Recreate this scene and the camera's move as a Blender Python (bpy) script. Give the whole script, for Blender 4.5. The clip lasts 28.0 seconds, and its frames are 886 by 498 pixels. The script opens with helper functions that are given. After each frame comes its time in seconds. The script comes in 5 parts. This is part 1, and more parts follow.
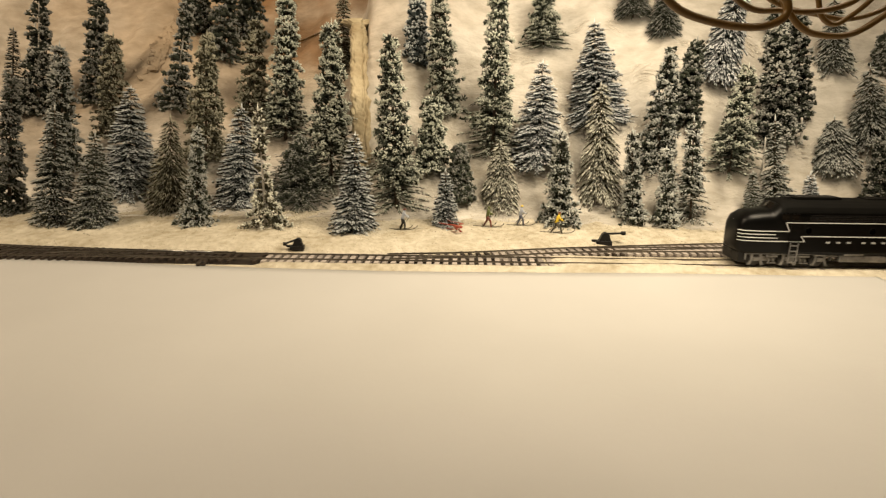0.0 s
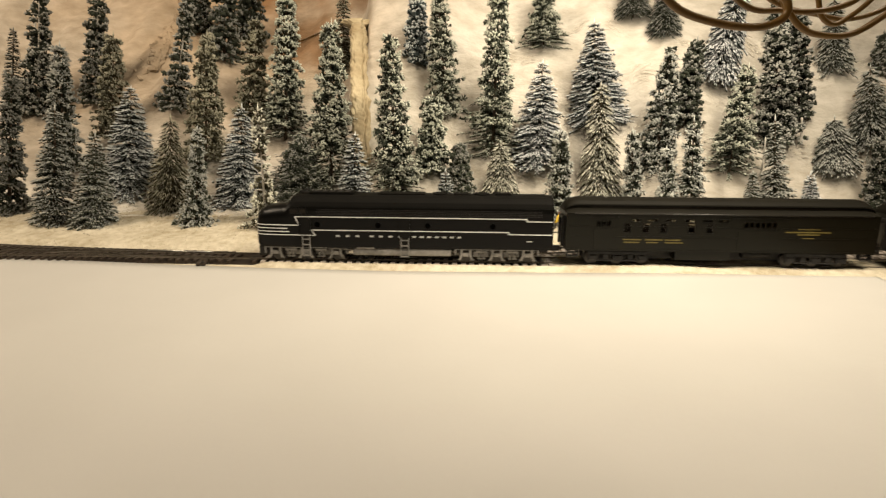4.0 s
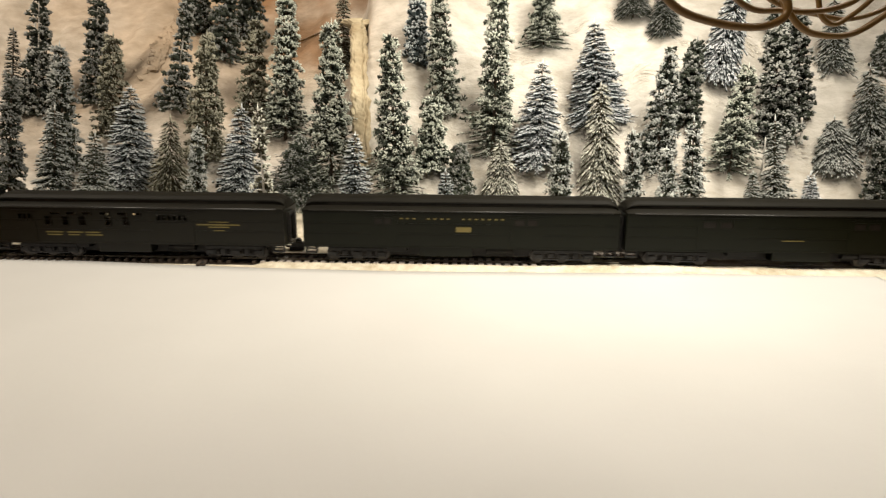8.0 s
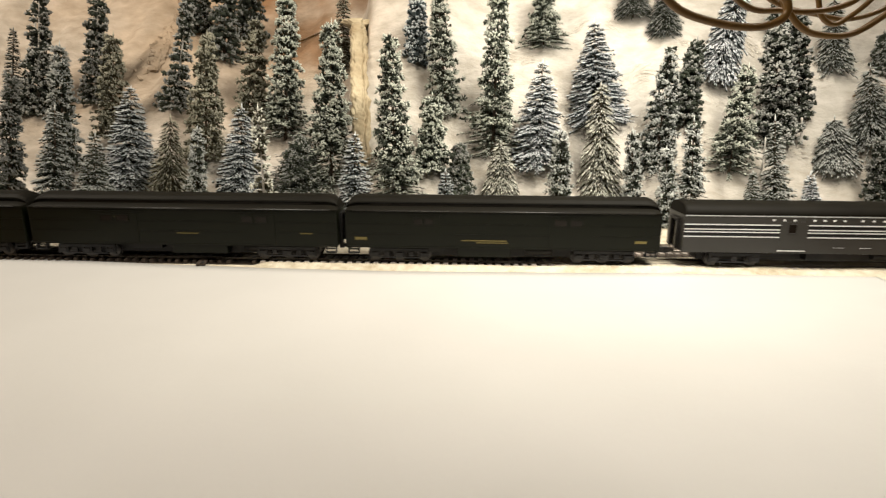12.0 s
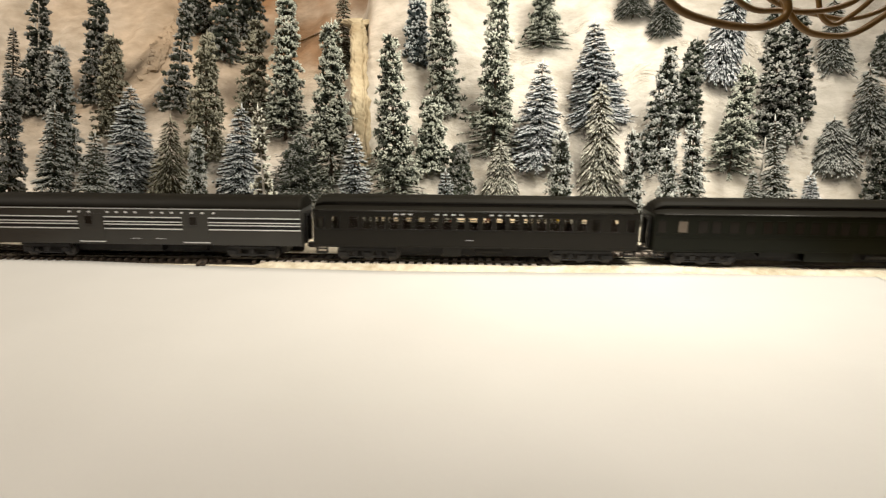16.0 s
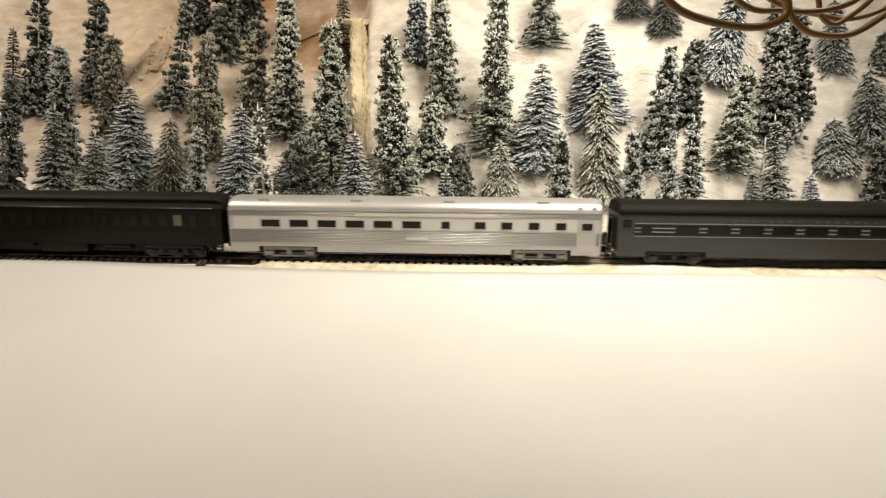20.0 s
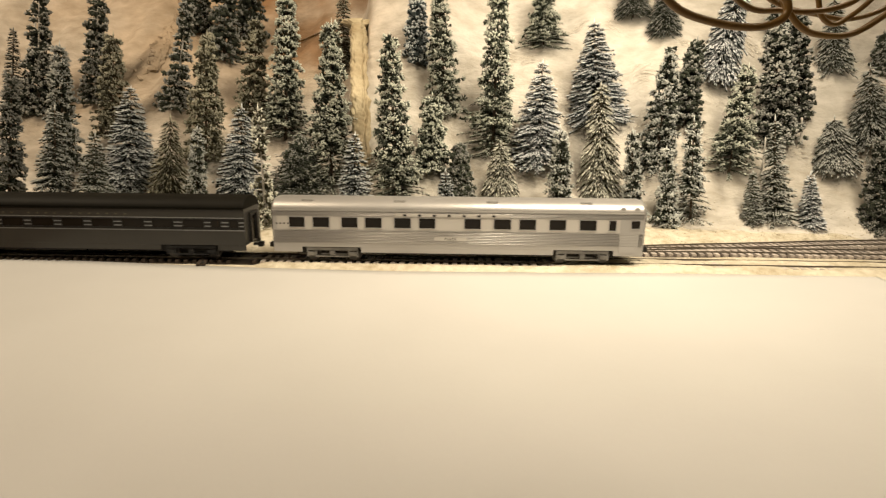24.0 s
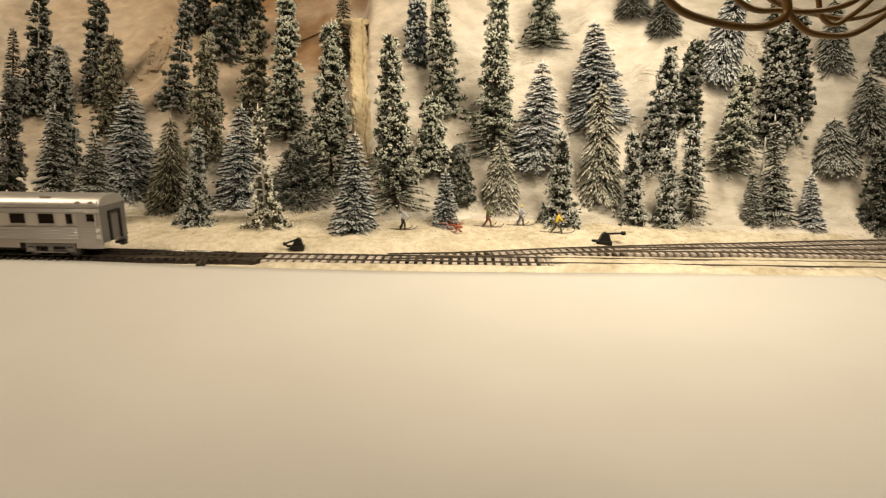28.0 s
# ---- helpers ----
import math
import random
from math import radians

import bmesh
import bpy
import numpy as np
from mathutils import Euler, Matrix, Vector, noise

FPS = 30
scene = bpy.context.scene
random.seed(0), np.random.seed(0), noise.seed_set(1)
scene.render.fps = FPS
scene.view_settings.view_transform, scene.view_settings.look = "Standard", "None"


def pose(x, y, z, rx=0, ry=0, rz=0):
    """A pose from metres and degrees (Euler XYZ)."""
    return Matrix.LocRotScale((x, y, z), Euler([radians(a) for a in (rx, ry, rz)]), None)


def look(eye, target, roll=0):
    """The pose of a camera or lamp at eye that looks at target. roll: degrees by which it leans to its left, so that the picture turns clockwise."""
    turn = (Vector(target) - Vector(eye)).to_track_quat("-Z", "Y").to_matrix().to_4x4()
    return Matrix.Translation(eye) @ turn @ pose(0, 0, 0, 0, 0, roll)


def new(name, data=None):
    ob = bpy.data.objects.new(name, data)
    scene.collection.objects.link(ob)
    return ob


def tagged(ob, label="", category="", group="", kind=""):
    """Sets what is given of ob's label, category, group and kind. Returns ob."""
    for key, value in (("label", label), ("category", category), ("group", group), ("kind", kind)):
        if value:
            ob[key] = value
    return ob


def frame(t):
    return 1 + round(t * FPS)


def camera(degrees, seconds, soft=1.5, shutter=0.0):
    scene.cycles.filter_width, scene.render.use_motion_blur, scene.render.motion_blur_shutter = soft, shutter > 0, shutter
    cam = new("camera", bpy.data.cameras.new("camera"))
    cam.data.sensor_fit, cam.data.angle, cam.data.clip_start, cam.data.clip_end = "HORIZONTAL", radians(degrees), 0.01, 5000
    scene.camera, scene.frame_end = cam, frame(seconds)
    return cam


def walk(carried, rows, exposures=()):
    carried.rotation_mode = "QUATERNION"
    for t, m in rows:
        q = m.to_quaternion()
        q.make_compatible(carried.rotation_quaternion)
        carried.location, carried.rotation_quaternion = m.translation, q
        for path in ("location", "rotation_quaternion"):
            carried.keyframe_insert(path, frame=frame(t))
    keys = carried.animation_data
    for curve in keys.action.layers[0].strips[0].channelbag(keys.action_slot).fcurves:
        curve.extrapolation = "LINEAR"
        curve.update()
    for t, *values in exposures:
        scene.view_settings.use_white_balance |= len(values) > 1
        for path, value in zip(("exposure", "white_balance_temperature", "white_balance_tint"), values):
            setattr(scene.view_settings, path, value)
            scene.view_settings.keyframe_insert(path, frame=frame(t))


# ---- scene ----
cam = camera(77.51, 28.0, soft=1.3, shutter=0.4)
EYE = (0.0, -0.4502, 0.1165)
AIM = (EYE[0] - 0.030091, EYE[1] + 0.971524, EYE[2] - 0.235012)
walk(cam, [(0.0, look(EYE, AIM, 0.40)), (28.0, look(EYE, AIM, 0.40))],
     exposures=[(0.0, -0.33, 6500, 10), (1.5, -0.31, 6450, 10), (3.0, -0.19, 6300, 10), (5.5, 0.00, 6000, 10), (8.0, 0.13, 5550, 10), (16.0, 0.14, 5500, 10), (19.5, 0.13, 5500, 10), (20.5, 0.05, 5750, 10), (21.5, -0.01, 6000, 10), (23.5, -0.09, 6300, 10), (26.0, -0.22, 6350, 10), (28.0, -0.27, 6450, 10)])

# ---- light: one warm bulb over the layout, in a closed room ----
world = bpy.data.worlds.new("room_air")
scene.world = world
world.use_nodes = True
world.node_tree.nodes["Background"].inputs[0].default_value = (1.0, 0.84, 0.66, 1)
world.node_tree.nodes["Background"].inputs[1].default_value = 0.02
bulb = bpy.data.lights.new("bulb", "SPOT")
bulb.energy, bulb.color, bulb.shadow_soft_size, bulb.spot_size, bulb.spot_blend = 37.0, (1.0, 0.84, 0.61), 0.20, radians(113), 1.0
new("bulb", bulb).matrix_world = look((0.25, -0.16, 0.55), (0.12, 0.075, 0.18))
# the room's ceiling light
glow = bpy.data.lights.new("ceiling_light", "AREA")
glow.shape, glow.size, glow.energy, glow.color = "DISK", 0.70, 19.5, (1.0, 0.80, 0.56)
new("ceiling_light", glow).matrix_world = look((-1.05, -0.30, 1.12), (-0.30, 0.20, 0.1))

# ---- materials ----


def mat(name, a, b=None, rough=0.6, metal=0.0, scale=60.0, detail=4.0, bump=0.0, bump_scale=None, stretch=(1, 1, 1), spread=(0.35, 0.65), vary=0.0, spec=0.5):
    """A surface whose colour wanders between a and b, with fine relief. vary: how far single pieces differ in brightness."""
    m = bpy.data.materials.new(name)
    m.use_nodes = True
    nt = m.node_tree
    n, l = nt.nodes, nt.links
    p = n["Principled BSDF"]
    p.inputs["Roughness"].default_value, p.inputs["Metallic"].default_value = rough, metal
    p.inputs["Specular IOR Level"].default_value = spec
    b = b or tuple(min(1, c * 1.25) for c in a)
    co = n.new("ShaderNodeTexCoord")
    mp = n.new("ShaderNodeMapping")
    mp.inputs["Scale"].default_value = stretch
    l.new(co.outputs["Object"], mp.inputs["Vector"])
    t = n.new("ShaderNodeTexNoise")
    t.inputs["Scale"].default_value, t.inputs["Detail"].default_value = scale, detail
    l.new(mp.outputs[0], t.inputs["Vector"])
    t2 = n.new("ShaderNodeTexNoise")
    t2.inputs["Scale"].default_value, t2.inputs["Detail"].default_value = scale * 0.13, 2.0
    l.new(mp.outputs[0], t2.inputs["Vector"])
    add = n.new("ShaderNodeMath")
    add.operation = "MULTIPLY_ADD"
    add.inputs[1].default_value = 0.5
    l.new(t.outputs["Fac"], add.inputs[0])
    half = n.new("ShaderNodeMath")
    half.operation = "MULTIPLY"
    half.inputs[1].default_value = 0.5
    l.new(t2.outputs["Fac"], half.inputs[0])
    l.new(half.outputs[0], add.inputs[2])
    r = n.new("ShaderNodeValToRGB")
    r.color_ramp.elements[0].position, r.color_ramp.elements[1].position = spread
    r.color_ramp.elements[0].color, r.color_ramp.elements[1].color = (*a, 1), (*b, 1)
    l.new(add.outputs[0], r.inputs["Fac"])
    out = r.outputs["Color"]
    if vary:
        info = n.new("ShaderNodeObjectInfo")
        rng = n.new("ShaderNodeMapRange")
        rng.inputs["To Min"].default_value, rng.inputs["To Max"].default_value = 1 - vary, 1 + vary
        l.new(info.outputs["Random"], rng.inputs["Value"])
        hs = n.new("ShaderNodeHueSaturation")
        l.new(rng.outputs[0], hs.inputs["Value"])
        l.new(out, hs.inputs["Color"])
        out = hs.outputs["Color"]
    l.new(out, p.inputs["Base Color"])
    if bump:
        t3 = n.new("ShaderNodeTexNoise")
        t3.inputs["Scale"].default_value, t3.inputs["Detail"].default_value = bump_scale or scale, 5.0
        l.new(mp.outputs[0], t3.inputs["Vector"])
        bp = n.new("ShaderNodeBump")
        bp.inputs["Strength"].default_value, bp.inputs["Distance"].default_value = bump, 0.002
        l.new(t3.outputs["Fac"], bp.inputs["Height"])
        l.new(bp.outputs[0], p.inputs["Normal"])
    return m


PAPER = mat("poster_board", (0.49, 0.48, 0.455), (0.54, 0.53, 0.505), 0.55, scale=9, bump=0.05, bump_scale=300)
TABLE = mat("brown_benchtop", (0.10, 0.055, 0.025), (0.18, 0.10, 0.05), 0.6, scale=20, stretch=(1, 8, 1), bump=0.2)
PLASTER = mat("wall_paint", (0.55, 0.50, 0.44), (0.62, 0.57, 0.50), 0.8, scale=8)
SAND = mat("snow_grit", (0.35, 0.30, 0.205), (0.59, 0.54, 0.43), 0.9, scale=150, detail=9, bump=1.0, bump_scale=300, spread=(0.33, 0.6), spec=0.2)
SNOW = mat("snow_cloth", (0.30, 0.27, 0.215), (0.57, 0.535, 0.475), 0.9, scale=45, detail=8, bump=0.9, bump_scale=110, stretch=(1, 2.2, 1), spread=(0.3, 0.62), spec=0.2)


def tinted(m, centre, reach, tint):
    """Multiplies a surface's colour by tint in an irregular patch round centre."""
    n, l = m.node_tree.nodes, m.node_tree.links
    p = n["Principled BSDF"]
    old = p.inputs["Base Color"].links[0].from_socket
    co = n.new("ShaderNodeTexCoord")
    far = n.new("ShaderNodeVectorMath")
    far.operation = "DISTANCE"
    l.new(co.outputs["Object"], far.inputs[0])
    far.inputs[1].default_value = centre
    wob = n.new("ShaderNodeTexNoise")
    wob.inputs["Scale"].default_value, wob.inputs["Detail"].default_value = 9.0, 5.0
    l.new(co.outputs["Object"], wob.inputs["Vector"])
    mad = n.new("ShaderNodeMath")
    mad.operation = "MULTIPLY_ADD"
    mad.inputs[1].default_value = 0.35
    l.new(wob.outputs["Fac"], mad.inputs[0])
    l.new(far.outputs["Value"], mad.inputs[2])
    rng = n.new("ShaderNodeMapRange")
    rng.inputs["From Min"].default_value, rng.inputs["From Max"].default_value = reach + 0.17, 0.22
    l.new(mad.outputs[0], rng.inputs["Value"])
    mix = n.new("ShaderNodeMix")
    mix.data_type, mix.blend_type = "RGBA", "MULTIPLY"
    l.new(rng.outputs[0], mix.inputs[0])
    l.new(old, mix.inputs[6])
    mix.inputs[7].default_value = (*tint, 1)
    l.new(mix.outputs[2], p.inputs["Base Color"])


# Tan over the upper left of the cloth, browner beside the foam edge.
tinted(SNOW, (-0.38, 0.45, 0.30), 0.42, (0.90, 0.71, 0.52))
tinted(SNOW, (-0.225, 0.42, 0.30), 0.14, (0.52, 0.40, 0.30))
FOAM = mat("yellowed_foam", (0.25, 0.185, 0.095), (0.56, 0.48, 0.32), 0.8, scale=45, detail=6, bump=0.8, bump_scale=150, stretch=(1, 1, 0.25))
FIBRE = mat("fibre_strands", (0.70, 0.64, 0.54), (0.85, 0.80, 0.70), 0.7, scale=50)
BARK = mat("bark", (0.06, 0.04, 0.025), (0.14, 0.10, 0.07), 0.9, scale=300, bump=0.4)
STEM = mat("stripped_wood", (0.42, 0.39, 0.34), (0.62, 0.59, 0.53), 0.8, scale=200, stretch=(1, 1, 0.2))
NEEDLE = mat("needles", (0.022, 0.026, 0.018), (0.062, 0.071, 0.052), 0.85, scale=120, vary=0.25, spec=0.2)
BLUE = mat("blue_needles", (0.023, 0.031, 0.032), (0.066, 0.082, 0.084), 0.85, scale=120, vary=0.25, spec=0.2)
OLIVE = mat("olive_needles", (0.040, 0.038, 0.024), (0.105, 0.098, 0.064), 0.85, scale=120, vary=0.25, spec=0.2)
FROST = mat("grey_frost", (0.34, 0.355, 0.33), (0.58, 0.59, 0.555), 0.9, scale=200, vary=0.15, spec=0.2)
FROST_GREEN = mat("green_frost", (0.33, 0.345, 0.28), (0.59, 0.605, 0.525), 0.9, scale=200, vary=0.15, spec=0.2)
FROST_BLUE = mat("blue_frost", (0.42, 0.445, 0.445), (0.68, 0.705, 0.705), 0.9, scale=200, vary=0.12, spec=0.2)
FROST_OLIVE = mat("olive_frost", (0.26, 0.25, 0.18), (0.47, 0.455, 0.36), 0.9, scale=200, vary=0.15, spec=0.2)
FROST_DARK = mat("dark_frost", (0.18, 0.182, 0.165), (0.40, 0.40, 0.37), 0.9, scale=200, vary=0.2, spec=0.2)
FLOCK = mat("white_flock", (0.54, 0.565, 0.58), (0.79, 0.81, 0.82), 0.9, scale=200, vary=0.10, spec=0.2)
FLOCK_CREAM = mat("cream_flock", (0.50, 0.50, 0.42), (0.78, 0.77, 0.68), 0.9, scale=200, vary=0.10, spec=0.2)
RAIL = mat("rail_steel", (0.075, 0.062, 0.047), (0.19, 0.165, 0.130), 0.42, 0.5, scale=40, stretch=(1, 30, 30))
TIE = mat("tie_plastic", (0.022, 0.016, 0.012), (0.055, 0.042, 0.032), 0.6, scale=250, vary=0.3, spec=0.2)
TIE_DUSTY = mat("dusty_tie", (0.22, 0.19, 0.165), (0.44, 0.39, 0.345), 0.8, scale=250, vary=0.3)
BLACK = mat("black_plastic", (0.010, 0.010, 0.010), (0.022, 0.020, 0.018), 0.45, scale=120, spec=0.2)
LOCO = mat("dark_grey_paint", (0.0017, 0.0017, 0.0015), (0.0032, 0.0031, 0.0028), 0.32, scale=35, spec=0.18)
LOCO_ROOF = mat("roof_grey_paint", (0.0026, 0.0024, 0.0019), (0.0048, 0.0044, 0.0035), 0.7, scale=60, spec=0.08)
WHITE = mat("white_lettering", (0.62, 0.62, 0.60), (0.74, 0.74, 0.72), 0.5, scale=90)
TRUCK_GREY = mat("silver_truck", (0.13, 0.125, 0.118), (0.30, 0.29, 0.275), 0.42, 0.5, scale=160)
TRUCK_LOCO = mat("grey_truck", (0.12, 0.116, 0.108), (0.32, 0.31, 0.295), 0.36, 0.55, scale=220)
TRUCK_BLACK = mat("black_truck", (0.012, 0.012, 0.013), (0.035, 0.034, 0.034), 0.5, scale=160, spec=0.2)
WHEEL = mat("wheel_steel", (0.03, 0.027, 0.025), (0.09, 0.085, 0.08), 0.4, 0.7, scale=120)
GREEN = mat("dark_green_paint", (0.0030, 0.0036, 0.0012), (0.0056, 0.0062, 0.0025), 0.34, scale=30, spec=0.20)
BROWNISH = mat("drab_green_paint", (0.0046, 0.0044, 0.0023), (0.0076, 0.0070, 0.0040), 0.32, scale=30, spec=0.24)
OLIVE_COACH = mat("coach_paint", (0.0050, 0.0041, 0.0022), (0.0080, 0.0066, 0.0038), 0.32, scale=30, spec=0.26)
ROOF = mat("black_roof", (0.0050, 0.0044, 0.0028), (0.0090, 0.0080, 0.0052), 0.62, scale=50, spec=0.10)
# Lighter and glossier than the roof, to give its edge a highlight.
EAVE_LIP = mat("glossy_roof_edge", (0.011, 0.010, 0.008), (0.020, 0.018, 0.014), 0.34, scale=50, spec=0.4)
GREY = mat("grey_paint", (0.028, 0.0268, 0.0235), (0.040, 0.0385, 0.0345), 0.32, scale=30, spec=0.4)
GREY_DARK = mat("dark_band_paint", (0.009, 0.009, 0.009), (0.014, 0.014, 0.0135), 0.45, scale=30, spec=0.2)
SILVER = mat("silver_plastic", (0.41, 0.395, 0.375), (0.49, 0.475, 0.455), 0.40, 0.6, scale=30)
SILVER_PALE = mat("pale_silver_boards", (0.50, 0.475, 0.435), (0.58, 0.555, 0.515), 0.35, 0.3, scale=30)
SILVER_DULL = mat("silver_flutes", (0.38, 0.365, 0.345), (0.46, 0.445, 0.425), 0.42, 0.6, scale=30)
SILVER_END = mat("tarnished_silver", (0.10, 0.095, 0.09), (0.16, 0.15, 0.14), 0.5, 0.2, scale=40)
SHADE = mat("window_shade", (0.09, 0.07, 0.05), (0.13, 0.105, 0.08), 0.8, scale=90)
DIM_STRIPE = mat("dull_stripe", (0.15, 0.15, 0.15), (0.22, 0.22, 0.217), 0.35, scale=90)
STRIPE = mat("pale_stripe", (0.36, 0.36, 0.35), (0.46, 0.46, 0.45), 0.5, scale=90)
YELLOW = mat("yellow_lettering", (0.11, 0.086, 0.018), (0.165, 0.130, 0.030), 0.5, scale=90)
GLASS = mat("dark_window", (0.006, 0.005, 0.004), (0.014, 0.011, 0.008), 0.15, scale=20, spec=0.2)
HOLE = mat("black_porthole", (0.0004, 0.0004, 0.0004), (0.0008, 0.0008, 0.0008), 0.9, scale=20, spec=0.02)
BRASS = mat("brass_weight", (0.55, 0.45, 0.28), (0.70, 0.62, 0.45), 0.4, 0.4, scale=90)
CABLE = mat("brown_cable", (0.10, 0.052, 0.010), (0.20, 0.11, 0.024), 0.38, scale=60)
SLATE = mat("slate_paint", (0.06, 0.065, 0.09), (0.11, 0.115, 0.15), 0.5, scale=90)
DARK_RED = mat("brownish_red_paint", (0.13, 0.030, 0.016), (0.20, 0.05, 0.028), 0.5, scale=90)
# Pale metal for the rod that imitates a reflection on the spur rail.
GLINT = mat("glint_metal", (0.55, 0.53, 0.49), (0.70, 0.68, 0.64), 0.3, 0.8, scale=90)
RED = mat("red_paint", (0.26, 0.045, 0.022), (0.36, 0.075, 0.04), 0.5, scale=90)
SUIT_GREEN = mat("green_paint", (0.08, 0.10, 0.02), (0.14, 0.15, 0.05), 0.5, scale=90)
SUIT_YELLOW = mat("yellow_paint", (0.70, 0.48, 0.03), (0.80, 0.60, 0.06), 0.5, scale=90)
SUIT_BLUE = mat("pale_blue_paint", (0.35, 0.38, 0.45), (0.50, 0.52, 0.56), 0.5, scale=90)
DRAB = mat("drab_paint", (0.05, 0.045, 0.03), (0.10, 0.09, 0.06), 0.5, scale=90)

CLEAR = bpy.data.materials.new("clear_window")
CLEAR.use_nodes = True
_n, _l = CLEAR.node_tree.nodes, CLEAR.node_tree.links
_t, _g, _m = _n.new("ShaderNodeBsdfTransparent"), _n.new("ShaderNodeBsdfGlossy"), _n.new("ShaderNodeMixShader")
_t.inputs["Color"].default_value, _g.inputs["Roughness"].default_value, _m.inputs["Fac"].default_value = (0.96, 0.93, 0.87, 1), 0.08, 0.01
_l.new(_t.outputs[0], _m.inputs[1]), _l.new(_g.outputs[0], _m.inputs[2]), _l.new(_m.outputs[0], _n["Material Output"].inputs["Surface"])
_n.remove(_n["Principled BSDF"])

# ---- small mesh tools ----


def part(name, bm, material, parent=None, label=""):
    """Links a bmesh as one mesh object, under parent if given."""
    me = bpy.data.meshes.new(name)
    bm.to_mesh(me)
    bm.free()
    for m in (material if isinstance(material, (list, tuple)) else [material]):
        me.materials.append(m)
    ob = new(name, me)
    if parent:
        ob.parent = parent
    return tagged(ob, label)


def arrays(name, verts, faces, material, parent=None, smooth_faces=False):
    """Links vertex and triangle arrays as one mesh object. faces: (n, 3) or (n, 4)."""
    me = bpy.data.meshes.new(name)
    k = faces.shape[1]
    me.vertices.add(len(verts))
    me.vertices.foreach_set("co", np.asarray(verts, np.float32).ravel())
    me.loops.add(faces.size)
    me.loops.foreach_set("vertex_index", np.asarray(faces, np.int32).ravel())
    me.polygons.add(len(faces))
    me.polygons.foreach_set("loop_start", np.arange(0, faces.size, k, dtype=np.int32))
    me.update(calc_edges=True)
    if smooth_faces:
        me.polygons.foreach_set("use_smooth", np.ones(len(faces), bool))
    me.materials.append(material)
    ob = new(name, me)
    if parent:
        ob.parent = parent
    return ob


def box(bm, x0, x1, y0, y1, z0, z1, bevel=0.0, slot=0):
    v = [bm.verts.new((x, y, z)) for z in (z0, z1) for x, y in ((x0, y0), (x1, y0), (x1, y1), (x0, y1))]
    fs = [bm.faces.new([v[i] for i in q]) for q in ((3, 2, 1, 0), (4, 5, 6, 7), (0, 1, 5, 4), (1, 2, 6, 5), (2, 3, 7, 6), (3, 0, 4, 7))]
    for f in fs:
        f.material_index = slot
    if bevel:
        es = list({e for f in fs for e in f.edges})
        bmesh.ops.bevel(bm, geom=es, offset=bevel, segments=2, affect="EDGES", profile=0.6)
    return bm


def boxed(*a, **k):
    return box(bmesh.new(), *a, **k)


def tube(bm, pts, r, sides=8, taper=None, slot=0):
    """A round rod along points; taper: radius at the far end."""
    pts = [Vector(p) for p in pts]
    rings = []
    for i, p in enumerate(pts):
        d = (pts[min(i + 1, len(pts) - 1)] - pts[max(i - 1, 0)]).normalized()
        u = d.orthogonal().normalized() if i == 0 else (u - d * u.dot(d)).normalized()
        w = d.cross(u)
        k = r if taper is None else r + (taper - r) * i / (len(pts) - 1)
        rings.append([bm.verts.new(p + (u * math.cos(a) + w * math.sin(a)) * k) for a in (2 * math.pi * j / sides for j in range(sides))])
    for a, b in zip(rings, rings[1:]):
        for j in range(sides):
            f = bm.faces.new((a[j], a[(j + 1) % sides], b[(j + 1) % sides], b[j]))
            f.smooth, f.material_index = True, slot
    bm.faces.new(rings[0][::-1]).material_index = slot
    bm.faces.new(rings[-1]).material_index = slot
    return bm


def loft(bm, sections, smooth_faces=False, slot=0):
    """Joins loops of equal length, one after another, and caps the ends."""
    rings = [[bm.verts.new(p) for p in s] for s in sections]
    n = len(rings[0])
    for a, b in zip(rings, rings[1:]):
        for j in range(n):
            f = bm.faces.new((a[j], b[j], b[(j + 1) % n], a[(j + 1) % n]))
            f.smooth, f.material_index = smooth_faces, slot
    bm.faces.new(rings[0]).material_index = slot
    bm.faces.new(rings[-1][::-1]).material_index = slot
    return bm


def spline(pts, steps=8):
    """Points along a smooth line through pts."""
    p = [Vector(q) for q in pts]
    p = [p[0] * 2 - p[1]] + p + [p[-1] * 2 - p[-2]]
    out = []
    for a, b, c, d in zip(p, p[1:], p[2:], p[3:]):
        for i in range(steps):
            t = i / steps
            out.append(0.5 * (2 * b + (c - a) * t + (2 * a - 5 * b + 4 * c - d) * t * t + (3 * b - a - 3 * c + d) * t ** 3))
    return out + [p[-2]]


# ---- the room ----
part("floor", boxed(-4.2, 4.2, -2.4, 1.4, -1.05, -1.0), TABLE)["kind"] = "structure"
part("wall_north", boxed(-4.2, 4.2, 1.3, 1.4, -1.0, 1.5), PLASTER)["kind"] = "structure"
part("wall_south", boxed(-4.2, 4.2, -2.4, -2.3, -1.0, 1.5), PLASTER)["kind"] = "structure"
part("wall_west", boxed(-4.2, -4.1, -2.3, 1.3, -1.0, 1.5), PLASTER)["kind"] = "structure"
part("wall_east", boxed(4.1, 4.2, -2.3, 1.3, -1.0, 1.5), PLASTER)["kind"] = "structure"
part("ceiling", boxed(-4.2, 4.2, -2.4, 1.4, 1.5, 1.55), PLASTER)["kind"] = "structure"
tagged(part("layout_table", boxed(-4.0, 4.0, -0.75, 0.75, -1.0, -0.0054), TABLE), "long brown wooden layout table under track and paper", "table")

# ---- ground and hillside ----


def smooth(a):
    a = min(1.0, max(0.0, a))
    return a * a * (3 - 2 * a)


